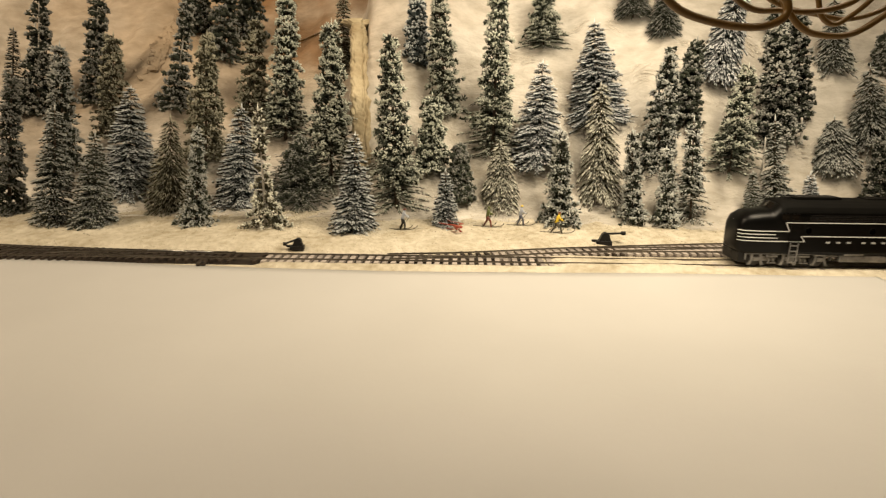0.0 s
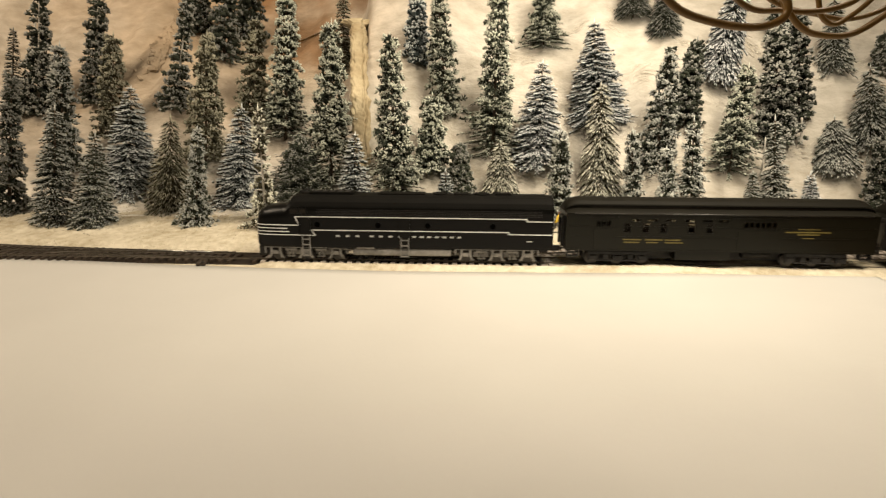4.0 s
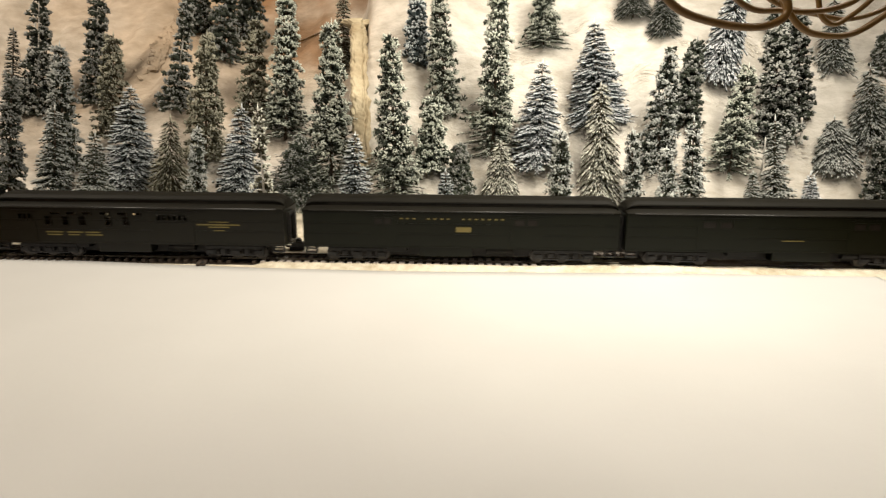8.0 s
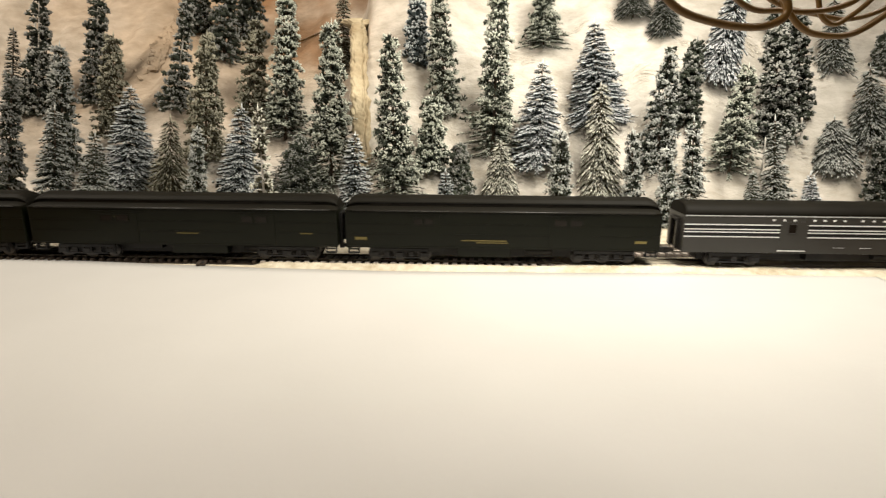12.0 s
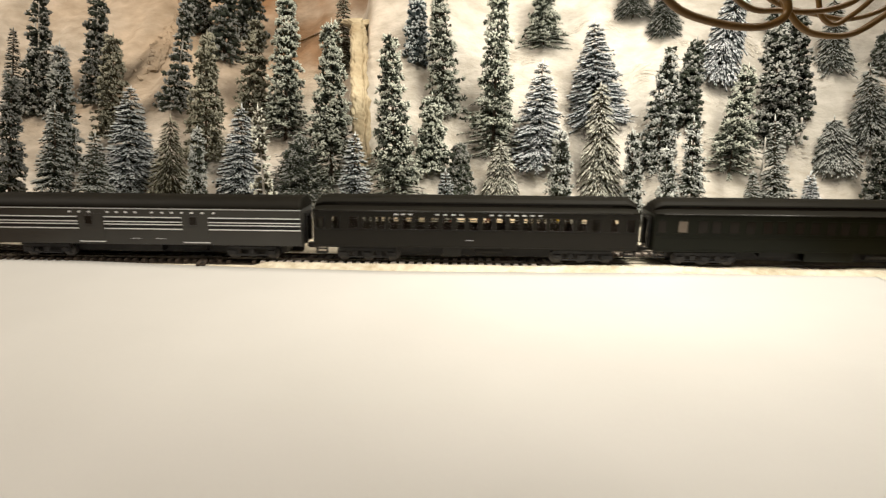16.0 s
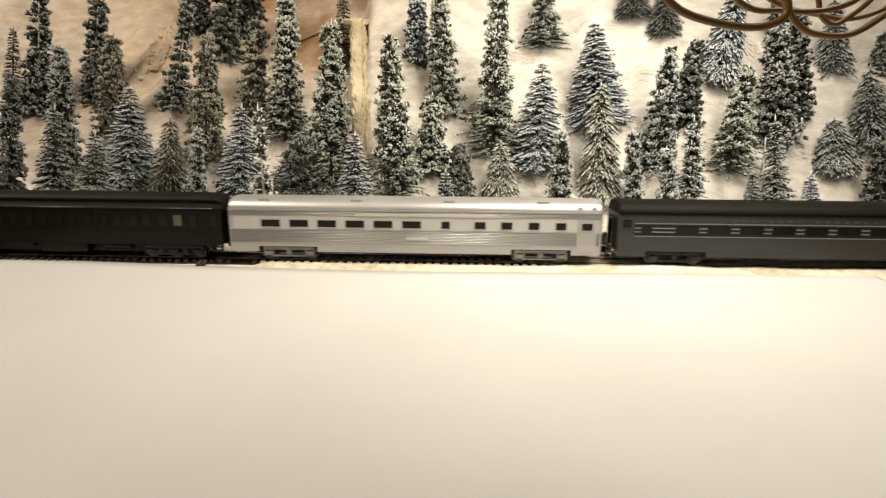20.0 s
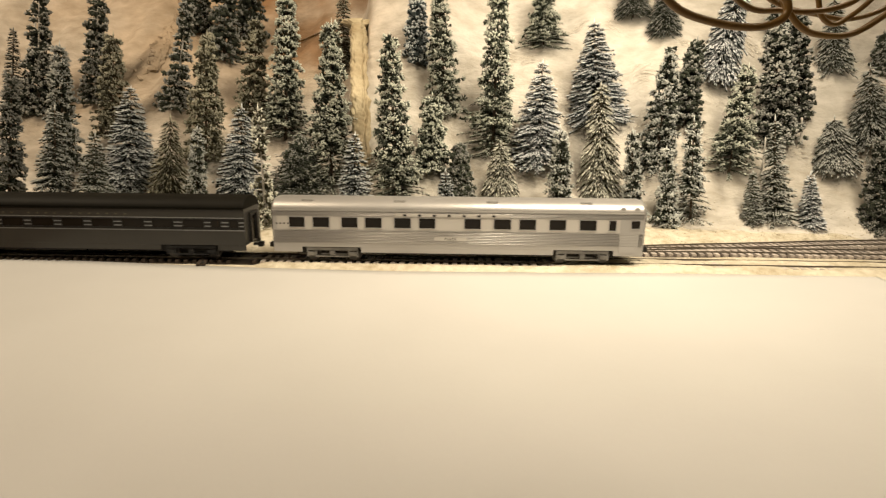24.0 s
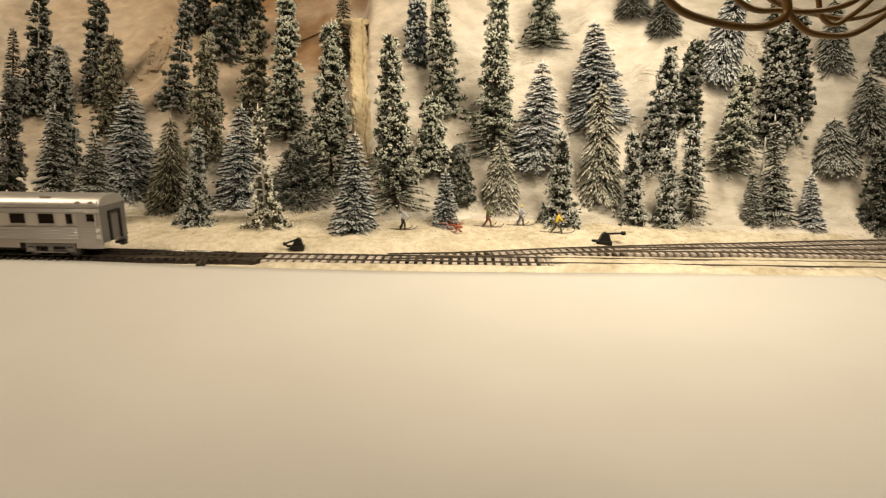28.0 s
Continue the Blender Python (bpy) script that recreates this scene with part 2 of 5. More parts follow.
def bank(x):
    """Where the flat trackside ends and the snow starts to rise."""
    return 0.025 + min(0.095, 0.195 * max(0.0, x - 0.01))


def ground_z(x, y):
    return 0.13 * min(max(0.0, y - bank(x)), 0.11)


def hill_z(x, y):
    k = smooth((x + 0.145) / 0.03)
    toe = 0.142 - 0.034 * k + 0.006 * math.sin(7 * x + 1) + 0.004 * math.sin(19 * x)
    z = ground_z(x, y)
    t = y - toe
    if t > 0:
        m = 1.02 + 0.33 * k
        u = min(t, 0.42)
        z += m * (math.sqrt(u * u + 0.0009) - 0.03) + 0.25 * max(0.0, t - 0.42)
        a = smooth(t / 0.08)
        z += a * (0.012 * math.sin(8 * x + 5 * y + 2) * math.sin(13 * y + 3 * x) + 0.007 * math.sin(21 * x + 9 * y) + 0.004 * math.sin(37 * x - 14 * y + 1))
    return z


def sheet(name, xs, ys, height, material):
    v = np.array([(x, y, height(x, y)) for y in ys for x in xs])
    n, m = len(xs), len(ys)
    i = np.arange(n * m).reshape(m, n)
    f = np.stack([i[:-1, :-1], i[:-1, 1:], i[1:, 1:], i[1:, :-1]], -1).reshape(-1, 4)
    return arrays(name, v, f, material, smooth_faces=True)


FINE_X = list(np.arange(-0.80, 0.801, 0.006))
LONG_X = list(np.arange(-4.0, -0.80, 0.08)) + FINE_X + list(np.arange(0.86, 4.01, 0.08))


def hill_skin(x, y):
    t = smooth((y - 0.11) / 0.05)
    p = Vector((x, y, 0))
    z = hill_z(x, y) + t * (0.0085 * noise.noise(p * 26) + 0.0030 * noise.noise(p * 80 + Vector((3, 1, 0))))
    # cloth lies in long folds
    return z + t * 0.003 * math.sin(60 * x + 8 * noise.noise(p * 9)) * (0.5 + noise.noise(p * 7)) - 0.006 * (1 - smooth((y - 0.095) / 0.02))


def ground_skin(x, y):
    p = Vector((x, y, 0))
    edge = smooth((y - bank(x) + 0.006) / 0.022)
    # ballast lies high between the rails where the ties are buried
    fill = (0.0033 + 0.0014 * noise.noise(p * 22)) * smooth((x - 0.062) / 0.02) * smooth((0.0235 - abs(y)) / 0.006)
    # and in a low bank against the tie ends before the track
    fill = max(fill, 0.0027 * smooth((x + 0.170) / 0.012) * smooth((-0.0128 - y) / 0.0014) * smooth((y + 0.030) / 0.012))
    return -0.0042 + fill + ground_z(x, y) + edge * (0.0042 + 0.0014 * noise.noise(p * 60) + 0.0007 * noise.noise(p * 170)) + 0.0004 * noise.noise(p * 200)


ground = tagged(sheet("ground", LONG_X, list(np.arange(-0.046, 0.150, 0.003)), ground_skin, SAND), "cream gritty snow ground beside the track", kind="structure")
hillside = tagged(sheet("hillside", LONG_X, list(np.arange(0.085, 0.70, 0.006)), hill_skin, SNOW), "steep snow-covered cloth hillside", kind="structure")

# ---- white poster board, 28 by 22 inches, in front of the track ----


def poster_board():
    bm = bmesh.new()
    nx, ny = 170, 40
    back = [(-0.384, -0.0075), (-0.30, -0.0160), (-0.237, -0.0215), (-0.15, -0.0275), (-0.05, -0.0312), (0.083, -0.0288), (0.216, -0.0222), (0.327, -0.0180)]

    def edge(x):
        for (a, ya), (b, yb) in zip(back, back[1:]):
            if x <= b:
                return ya + (yb - ya) * (x - a) / (b - a)
        return back[-1][1]
    rows = []
    for j in range(ny + 1):
        row = []
        for i in range(nx + 1):
            x = -0.384 + 0.711 * i / nx
            y0 = edge(x)
            y = y0 + (-0.575 - y0) * j / ny
            xx = x + 0.004 * math.sin(9 * y) + 0.03 * (y + 0.03)* 0.4
            fold = 0.00016 * math.exp(-((x + 0.048) / 0.007) ** 2) * smooth((-0.14 - y) / 0.03) * smooth((y + 0.25) / 0.03)
            row.append(bm.verts.new((xx, y, -0.0034 + fold + 0.0002 * noise.noise(Vector((x * 4, y * 4, 0))))))
        rows.append(row)
    for a, b in zip(rows, rows[1:]):
        for i in range(nx):
            f = bm.faces.new((a[i], b[i], b[i + 1], a[i + 1]))
            f.smooth = True
    # underside and edges
    rim = [rows[0][i] for i in range(nx + 1)] + [rows[j][nx] for j in range(1, ny + 1)] + [rows[ny][i] for i in range(nx - 1, -1, -1)] + [rows[j][0] for j in range(ny - 1, 0, -1)]
    low = [bm.verts.new(v.co - Vector((0, 0, 0.0005))) for v in rim]
    for i in range(len(rim)):
        k = (i + 1) % len(rim)
        bm.faces.new((rim[i], rim[k], low[k], low[i]))
    bm.faces.new(low)
    return tagged(part("poster_board", bm, PAPER), "large creased white poster board lying before the track", "board")


poster_board()

# ---- flocked model firs ----
tree_rng = np.random.default_rng(7)
ICO = bmesh.new()
bmesh.ops.create_icosphere(ICO, subdivisions=1, radius=1.0)
ICO_V = np.array([v.co[:] for v in ICO.verts])
ICO_F = np.array([[v.index for v in f.verts] for f in ICO.faces])
ICO.free()


def stubs(c, d, length, width, belly=0.5):
    """Short twigs at c, along d, thickest at belly of their length: vertices and triangles."""
    n = len(c)
    d = d / np.maximum(np.linalg.norm(d, axis=1, keepdims=True), 1e-9)
    ref = np.where(np.abs(d[:, 2:3]) > 0.9, np.array([[1.0, 0, 0]]), np.array([[0, 0, 1.0]]))
    u = np.cross(d, ref)
    u /= np.linalg.norm(u, axis=1, keepdims=True)
    w = np.cross(d, u)
    a = tree_rng.uniform(0, 6.28, n)[:, None]
    mid = c + d * (length * belly)[:, None]
    ring = [mid + (u * np.cos(a + k) + w * np.sin(a + k)) * width[:, None] for k in (0, 2.094, 4.189)]
    v = np.stack([c] + ring + [c + d * length[:, None]], 1).reshape(-1, 3)
    i = (np.arange(n) * 5)[:, None]
    f = np.concatenate([i + np.array([t]) for t in ((0, 2, 1), (0, 3, 2), (0, 1, 3), (1, 2, 4), (2, 3, 4), (3, 1, 4))], 0)
    return v, f


def knobs(c, r):
    """Uneven lumps at c of radius r."""
    g = tree_rng
    v = c[:, None, :] + ICO_V[None] * (r[:, None] * g.uniform(0.65, 1.3, (len(c), 12)))[..., None] * np.array([1, 1, 0.8])
    f = ICO_F[None] + (np.arange(len(c)) * 12)[:, None, None]
    return v.reshape(-1, 3), f.reshape(-1, 3)


def gather(pieces):
    """Joins several vertex and triangle arrays into one."""
    vs, fs, k = [], [], 0
    for v, f in pieces:
        vs.append(v)
        fs.append(f + k)
        k += len(v)
    return np.concatenate(vs), np.concatenate(fs)


FIR_LABEL = {"clump": "slender snow-flocked model fir with clumpy frosted foliage", "foam": "model tree of puffy grey-green foam foliage",
             "cone": "full cone-shaped model fir with frosted branch tips", "droop": "model fir with drooping branches thickly coated in white flock",
             "bristle": "model fir of bare wiry bristles tipped with white flock"}
# shape of each kind: exponent of the outline, width at the top, droop of the branches, spacing of the whorls
FIR_FORM = {"clump": (0.90, 0.20, 0.30, 0.0090), "foam": (0.70, 0.25, 0.15, 0.0090), "cone": (0.74, 0.05, 0.42, 0.0064), "droop": (0.66, 0.08, 0.95, 0.0062), "bristle": (0.80, 0.05, 0.80, 0.0056)}


def boughs(h, r, q0, q1, kind, width, swell, skip_front=None):
    """Branches in loose whorls between heights q0 and q1: start height, direction, length, droop."""
    g = tree_rng
    power, waist, sag, tier = FIR_FORM[kind]
    fine = min(1.05, max(0.55, h / 0.115))
    tier, width = tier * fine, width * fine
    z, az, rad = [], [], []
    hanging = kind in ("droop", "bristle", "cone") and q1 > 0.9
    if hanging:
        q0 = min(0.42, max(q0, 0.72 * sag * r / h))
    level = h * q0 + 0.002
    while level < h * q1:
        q = (level / h - q0) / (1 - q0) if hanging else level / h
        reach = r * (waist + (1 - waist) * (1 - q) ** power) * min(1.0, ((1 - q) / 0.07) ** 0.6 + 0.08)
        reach *= 1 + swell * math.exp(-(q / 0.22) ** 2)
        reach *= 1 + 0.10 * math.sin(level * 310 + h * 900)
        count = max(6, int(6.283 * reach / width + g.uniform(0, 1)))
        a0 = g.uniform(0, 6.28)
        for i in range(count):
            if g.uniform() < 0.07:
                continue
            a = a0 + 6.283 * (i + g.uniform(-0.28, 0.28)) / count
            if skip_front and skip_front[0] < q < skip_front[1] and math.sin(a) < -0.45:
                continue
            z.append(level + g.normal(0, tier * 0.20))
            az.append(a)
            rad.append(reach * g.uniform(0.62 if kind in ("clump", "foam") else 0.80, 1.16))
        level += tier * g.uniform(0.85, 1.15) * (0.72 + 0.28 * (1 - q))
    z, az, rad = np.array(z), np.array(az), np.array(rad)
    return z, np.stack([np.cos(az), np.sin(az), 0 * az], 1), rad, g.normal(sag, 0.10, len(z)) * (1 - 0.6 * z / h)


def clumps(z, out, rad, droop, size, frosty, puffy):
    """Foliage in tufts along branches: dark pieces and frosted pieces."""
    g = tree_rng
    c, o, tt = [], [], []
    for t in (0.42, 0.72, 0.97):
        keep = rad * t > 0.0016
        c.append(out[keep] * (rad * t)[keep][:, None] + np.stack([0 * z[keep], 0 * z[keep], (z - droop * rad * t)[keep]], 1))
        o.append(out[keep])
        tt.append(np.full(keep.sum(), t))
    c, o, tt = np.concatenate(c), np.concatenate(o), np.concatenate(tt)
    c = c + g.normal(0, 0.0007, c.shape)
    n, per = len(c), 9 if puffy else 10
    big = g.uniform(0.75, 1.30, n) * size
    dark = [knobs(c, big * (0.0017 if puffy else 0.0012))]
    lit = g.uniform(0, 1, n) < np.where(tt > 0.6, frosty * 0.92, frosty * 0.25)
    cc, oo, bb, ll = (np.repeat(a, per, 0) for a in (c, o, big, lit))
    d = g.normal(0, 0.62, cc.shape) + 0.80 * oo + np.array([0, 0, 0.18])
    d /= np.linalg.norm(d, axis=1, keepdims=True)
    white = ll & (d @ np.array([0, 0, 1.0]) + 0.75 * (d * oo).sum(1) > 0.02) & (g.uniform(0, 1, len(d)) < 0.92)
    m = len(d)
    ln = g.uniform(0.0020, 0.0034, m) * bb * (0.85 if puffy else 1.0)
    wd = g.uniform(0.00048, 0.00074, m) * bb * (1.25 if puffy else 1.0)
    cc = cc + d * (0.0006 * bb)[:, None]
    dark.append(stubs(cc[~white], d[~white], ln[~white], wd[~white]))
    return dark, [stubs(cc[white], d[white], ln[white] * 1.08, wd[white] * 1.12, 0.64)]


def sprays(z, out, rad, droop, step, length, width, frosty, spread, curl):
    """Branches set with side twigs, white above: dark pieces and frosted pieces."""
    g = tree_rng
    k = np.maximum(2, (rad / step).astype(int))
    i = np.repeat(np.arange(len(z)), k)
    s = np.concatenate([np.arange(j) for j in k])
    t = np.clip(0.18 + 0.82 * (s + 0.6) / k[i] + g.normal(0, 0.03, len(i)), 0.1, 1.02)
    bend = t * (1 + curl * (t - 1))
    p = out[i] * (rad[i] * t)[:, None]
    p[:, 2] = z[i] - droop[i] * rad[i] * bend
    tan = out[i].copy()
    tan[:, 2] = -droop[i] * (1 + curl * (2 * t - 1))
    across = np.stack([-out[i][:, 1], out[i][:, 0], 0 * t], 1)
    dark, white = [], []
    for side in (-1, 1):
        d = tan + across * (side * g.uniform(0.15, spread, len(i)))[:, None] + g.normal(0, 0.10, p.shape)
        ln = g.uniform(0.75, 1.2, len(i)) * length
        low = d + np.array([0, 0, -0.30])
        dark.append(stubs(p, low, ln, np.full(len(i), width) * g.uniform(0.8, 1.1, len(i)), 0.35))
        f = (t > 0.34) & (g.uniform(0, 1, len(i)) < frosty)
        up = p[f] + np.array([0, 0, width * 1.3])
        white.append(stubs(up, d[f] + np.array([0, 0, 0.10]), ln[f] * 0.98, width * g.uniform(0.85, 1.25, f.sum()), 0.60))
    foot = np.zeros_like(out)
    foot[:, 2] = z
    arm = out.copy()
    arm[:, 2] = -droop * (1 - curl * 0.5)
    dark.append(stubs(foot, arm, rad * 0.8, np.full(len(z), width * 0.9), 0.3))
    return dark, white


def fir(x, y, h, r, kind="clump", lean=0.0, look_="grey", swell=0.0, skirt=0.0, bare=None, frosty=0.9):
    """A model tree standing on the hill at x, y. swell: wider foot; skirt: height up to which long wispy boughs stand out; bare: a stretch where the pale trunk shows."""
    g = tree_rng
    size = 0.72 + 0.38 * min(h / 0.12, 1.25)
    low = g.uniform(0.03, 0.07)
    dark, white = [], []
    if kind in ("clump", "foam"):
        z, out, rad, droop = boughs(h, r * 0.88, max(low, skirt * 0.55), 0.985, kind, 0.0061 if kind == "clump" else 0.0064, swell, bare)
        a, b = clumps(z, out, rad, droop, size * (1.25 if kind == "foam" else 1.16), frosty, kind == "foam")
        dark, white = dark + a, white + b
        if skirt:
            z, out, rad, droop = boughs(h, r * 1.15, low, skirt, "cone", 0.0115, 0.10)
            a, b = sprays(z, out, rad * g.uniform(0.55, 1.15, len(rad)), droop * 0.4, 0.0036, 0.0052, 0.00050, frosty * 0.75, 0.9, 0.3)
            dark, white = dark + a, white + b
    elif kind == "cone":
        z, out, rad, droop = boughs(h, r * 0.93, low, 0.985, kind, 0.0044, swell, bare)
        dark, white = sprays(z, out, rad, droop, 0.0026, 0.0043 * size, 0.00055 * size, frosty, 0.95, -0.35)
    elif kind == "droop":
        z, out, rad, droop = boughs(h, r * 0.80, low, 0.985, kind, 0.0044, swell, bare)
        dark, white = sprays(z, out, rad, droop, 0.0027, 0.0062 * size, 0.00053 * size, frosty, 0.50, 0.45)
    else:
        z, out, rad, droop = boughs(h, r * 0.84, low, 0.985, kind, 0.0048, swell, bare)
        dark, white = sprays(z, out, rad, droop, 0.0040, 0.0072 * size, 0.00046 * size, frosty * 0.9, 0.32, 0.0)
    # the leader
    white.append(stubs(np.array([[0, 0, h * 0.955]]), np.array([[0.02, 0, 1.0]]), np.array([h * 0.05 + 0.004]), np.array([0.0011]), 0.4))
    tree = new("fir_tree")
    tree.matrix_world = pose(x, y, hill_z(x, y) - 0.003, g.normal(0, 1.0), lean, 0)
    tagged(tree, FIR_LABEL[kind] + (", its pale trunk showing" if bare else ""), "model tree", "firs on the hillside")
    bm = tube(bmesh.new(), [(0, 0, -0.004), (0.0004, 0, h * 0.3), (0, 0.0003, h * 0.7), (0, 0, h * 1.0)], max(0.0012, h * 0.014), 7, 0.0004)
    part("trunk", bm, STEM if bare else BARK, tree)
    if bare:
        for i in range(7):
            zz = h * (bare[0] + (bare[1] - bare[0]) * (i + 0.5) / 7)
            s = 1 if i % 2 else -1
            part("stub", tube(bmesh.new(), [(0, 0, zz), (s * 0.004, -0.003, zz + 0.001), (s * 0.0075, -0.005, zz - 0.0005)], 0.0007, 5, 0.0004), STEM, tree)
    needle, frost = {"grey": (NEEDLE, FROST), "blue": (BLUE, FROST_BLUE), "white": (BLUE, FLOCK), "green": (NEEDLE, FROST_GREEN), "olive": (OLIVE, FROST_OLIVE), "dark": (NEEDLE, FROST_DARK), "cream": (OLIVE, FLOCK_CREAM)}[look_]
    v, f = gather(dark)
    arrays("crown", v, f, needle, tree)
    v, f = gather(white)
    arrays("snow_flock", v, f, frost, tree)["label"] = "white flock frosting on the branch ends"
    return tree


fir(-0.486, 0.121, 0.151, 0.017, "clump", 10.7, "dark", 0.55)
fir(-0.599, 0.291, 0.099, 0.013, "cone", 10.6, "dark", frosty=0.5)
fir(-0.574, 0.278, 0.057, 0.013, "cone", 10.3, "dark", frosty=0.4)
fir(-0.556, 0.278, 0.154, 0.022, "foam", 9.9, "dark", bare=(0.52, 0.97))
fir(-0.476, 0.199, 0.157, 0.025, "clump", 7.9, "grey")
fir(-0.413, 0.088, 0.118, 0.022, "cone", 9.5, "grey", frosty=0.8)
fir(-0.370, 0.086, 0.092, 0.022, "cone", 8.6, "grey", 0.1, frosty=0.8)
fir(-0.485, 0.289, 0.148, 0.021, "foam", 8.5, "dark", bare=(0.72, 0.95))
fir(-0.435, 0.238, 0.124, 0.025, "clump", 8.1, "olive")
fir(-0.380, 0.171, 0.116, 0.034, "cone", 7.6, "blue")
fir(-0.317, 0.135, 0.102, 0.027, "bristle", 6.7, "olive", frosty=0.7)
fir(-0.268, 0.092, 0.097, 0.014, "clump", 6.0, "grey", 0.75)
fir(-0.362, 0.257, 0.148, 0.014, "foam", 13.0, "dark", 1.0, bare=(0.38, 0.62))
fir(-0.302, 0.198, 0.147, 0.028, "clump", 5.8, "olive", frosty=0.8)
fir(-0.371, 0.365, 0.094, 0.021, "foam", 6.0, "dark", frosty=0.6)
fir(-0.325, 0.332, 0.134, 0.026, "foam", 5.3, "dark", frosty=0.6)
fir(-0.304, 0.377, 0.107, 0.028, "foam", 4.7, "dark", frosty=0.5)
fir(-0.262, 0.253, 0.122, 0.026, "clump", 6.2, "olive", frosty=0.85)
fir(-0.247, 0.157, 0.109, 0.030, "cone", 4.9, "blue")
fir(-0.194, 0.086, 0.118, 0.011, "clump", -0.5, "cream", 1.6, bare=(0.30, 0.70))
fir(-0.215, 0.232, 0.179, 0.028, "clump", 3.8, "green", skirt=0.28)
fir(-0.181, 0.163, 0.074, 0.036, "clump", 3.4, "dark", skirt=0.85, frosty=0.55)
fir(-0.149, 0.179, 0.182, 0.032, "clump", 2.7, "green", skirt=0.48)
fir(-0.163, 0.339, 0.107, 0.019, "cone", 2.4, "olive", frosty=0.5)
fir(-0.104, 0.079, 0.094, 0.024, "cone", 2.1, "blue")
fir(-0.067, 0.126, 0.174, 0.028, "clump", -1.7, "green", 0.30, skirt=0.36)
fir(-0.055, 0.249, 0.086, 0.018, "foam", 0.6, "blue", frosty=0.7)
fir(-0.032, 0.159, 0.084, 0.021, "foam", 0.2, "green")
fir(-0.017, 0.207, 0.141, 0.025, "clump", -4.7, "green")
fir(-0.015, 0.097, 0.056, 0.014, "cone", -0.1, "blue")
fir(-0.001, 0.139, 0.061, 0.018, "foam", -0.5, "dark", frosty=0.6)
fir(0.035, 0.181, 0.182, 0.027, "clump", 1.0, "green", 0.15, skirt=0.36)
fir(0.043, 0.138, 0.068, 0.024, "droop", -1.4, "cream")
fir(0.101, 0.281, 0.079, 0.028, "clump", -2.5, "green", skirt=0.4)
fir(0.086, 0.178, 0.112, 0.034, "cone", 0.2, "white")
fir(0.103, 0.114, 0.099, 0.018, "clump", -2.9, "grey", 0.65)
fir(0.159, 0.216, 0.113, 0.038, "cone", -5.7, "white")
fir(0.153, 0.155, 0.120, 0.028, "droop", -3.9, "cream", frosty=0.95)
fir(0.180, 0.124, 0.095, 0.013, "clump", -4.6, "grey", 0.45)
fir(0.212, 0.294, 0.057, 0.026, "bristle", -4.6, "dark", frosty=0.5)
fir(0.245, 0.270, 0.063, 0.023, "bristle", -5.4, "dark", frosty=0.6)
fir(0.214, 0.171, 0.127, 0.025, "clump", 3.3, "grey", 0.15)
fir(0.249, 0.194, 0.094, 0.018, "foam", 3.3, "dark", 0.25, frosty=0.6)
fir(0.214, 0.118, 0.080, 0.013, "clump", -5.5, "grey", 0.2)
fir(0.240, 0.124, 0.105, 0.016, "clump", -4.5, "grey", skirt=0.55)
fir(0.292, 0.227, 0.110, 0.031, "droop", 9.5, "white")
fir(0.290, 0.161, 0.114, 0.027, "clump", 4.1, "green", skirt=0.42)
fir(0.352, 0.189, 0.130, 0.026, "foam", -8.0, "dark", 0.1, frosty=1.0)
fir(0.386, 0.212, 0.119, 0.018, "foam", -8.5, "dark", frosty=0.7)
fir(0.330, 0.131, 0.103, 0.017, "cone", -8.0, "grey", 0.2, frosty=0.75)
fir(0.304, 0.124, 0.053, 0.012, "cone", -7.5, "grey")
fir(0.363, 0.124, 0.055, 0.013, "cone", -8.8, "white")
fir(0.409, 0.172, 0.057, 0.027, "droop", -9.3, "grey", frosty=0.8)
fir(0.445, 0.257, 0.083, 0.023, "bristle", -9.3, "grey")
fir(0.390, 0.278, 0.070, 0.020, "foam", -8.0, "grey")
fir(0.458, 0.192, 0.089, 0.029, "bristle", -10.2, "grey")
fir(0.436, 0.128, 0.090, 0.022, "clump", -10.3, "dark", 0.2, frosty=0.75)
fir(0.501, 0.252, 0.047, 0.018, "foam", -10.5, "dark", frosty=0.6)

# ---- track ----


def tie_mesh(material, wide):
    me = bpy.data.meshes.new("tie")
    bm = boxed(-wide, wide, -0.0150, 0.0150, -0.0041, -0.0013)
    bm.to_mesh(me)
    bm.free()
    me.materials.append(material)
    return me


TIE_DARK_MESH, TIE_DUST_MESH = tie_mesh(TIE, 0.0013), tie_mesh(TIE_DUSTY, 0.0020)
RAIL_PROFILE = ((-0.0007, -0.0014), (0.0007, -0.0014), (0.0007, -0.0012), (0.00028, -0.0010), (0.00028, -0.0006), (0.0004, -0.00045), (0.0004, 0.0), (-0.0004, 0.0), (-0.0004, -0.00045), (-0.00028, -0.0006), (-0.00028, -0.0010), (-0.0007, -0.0012))


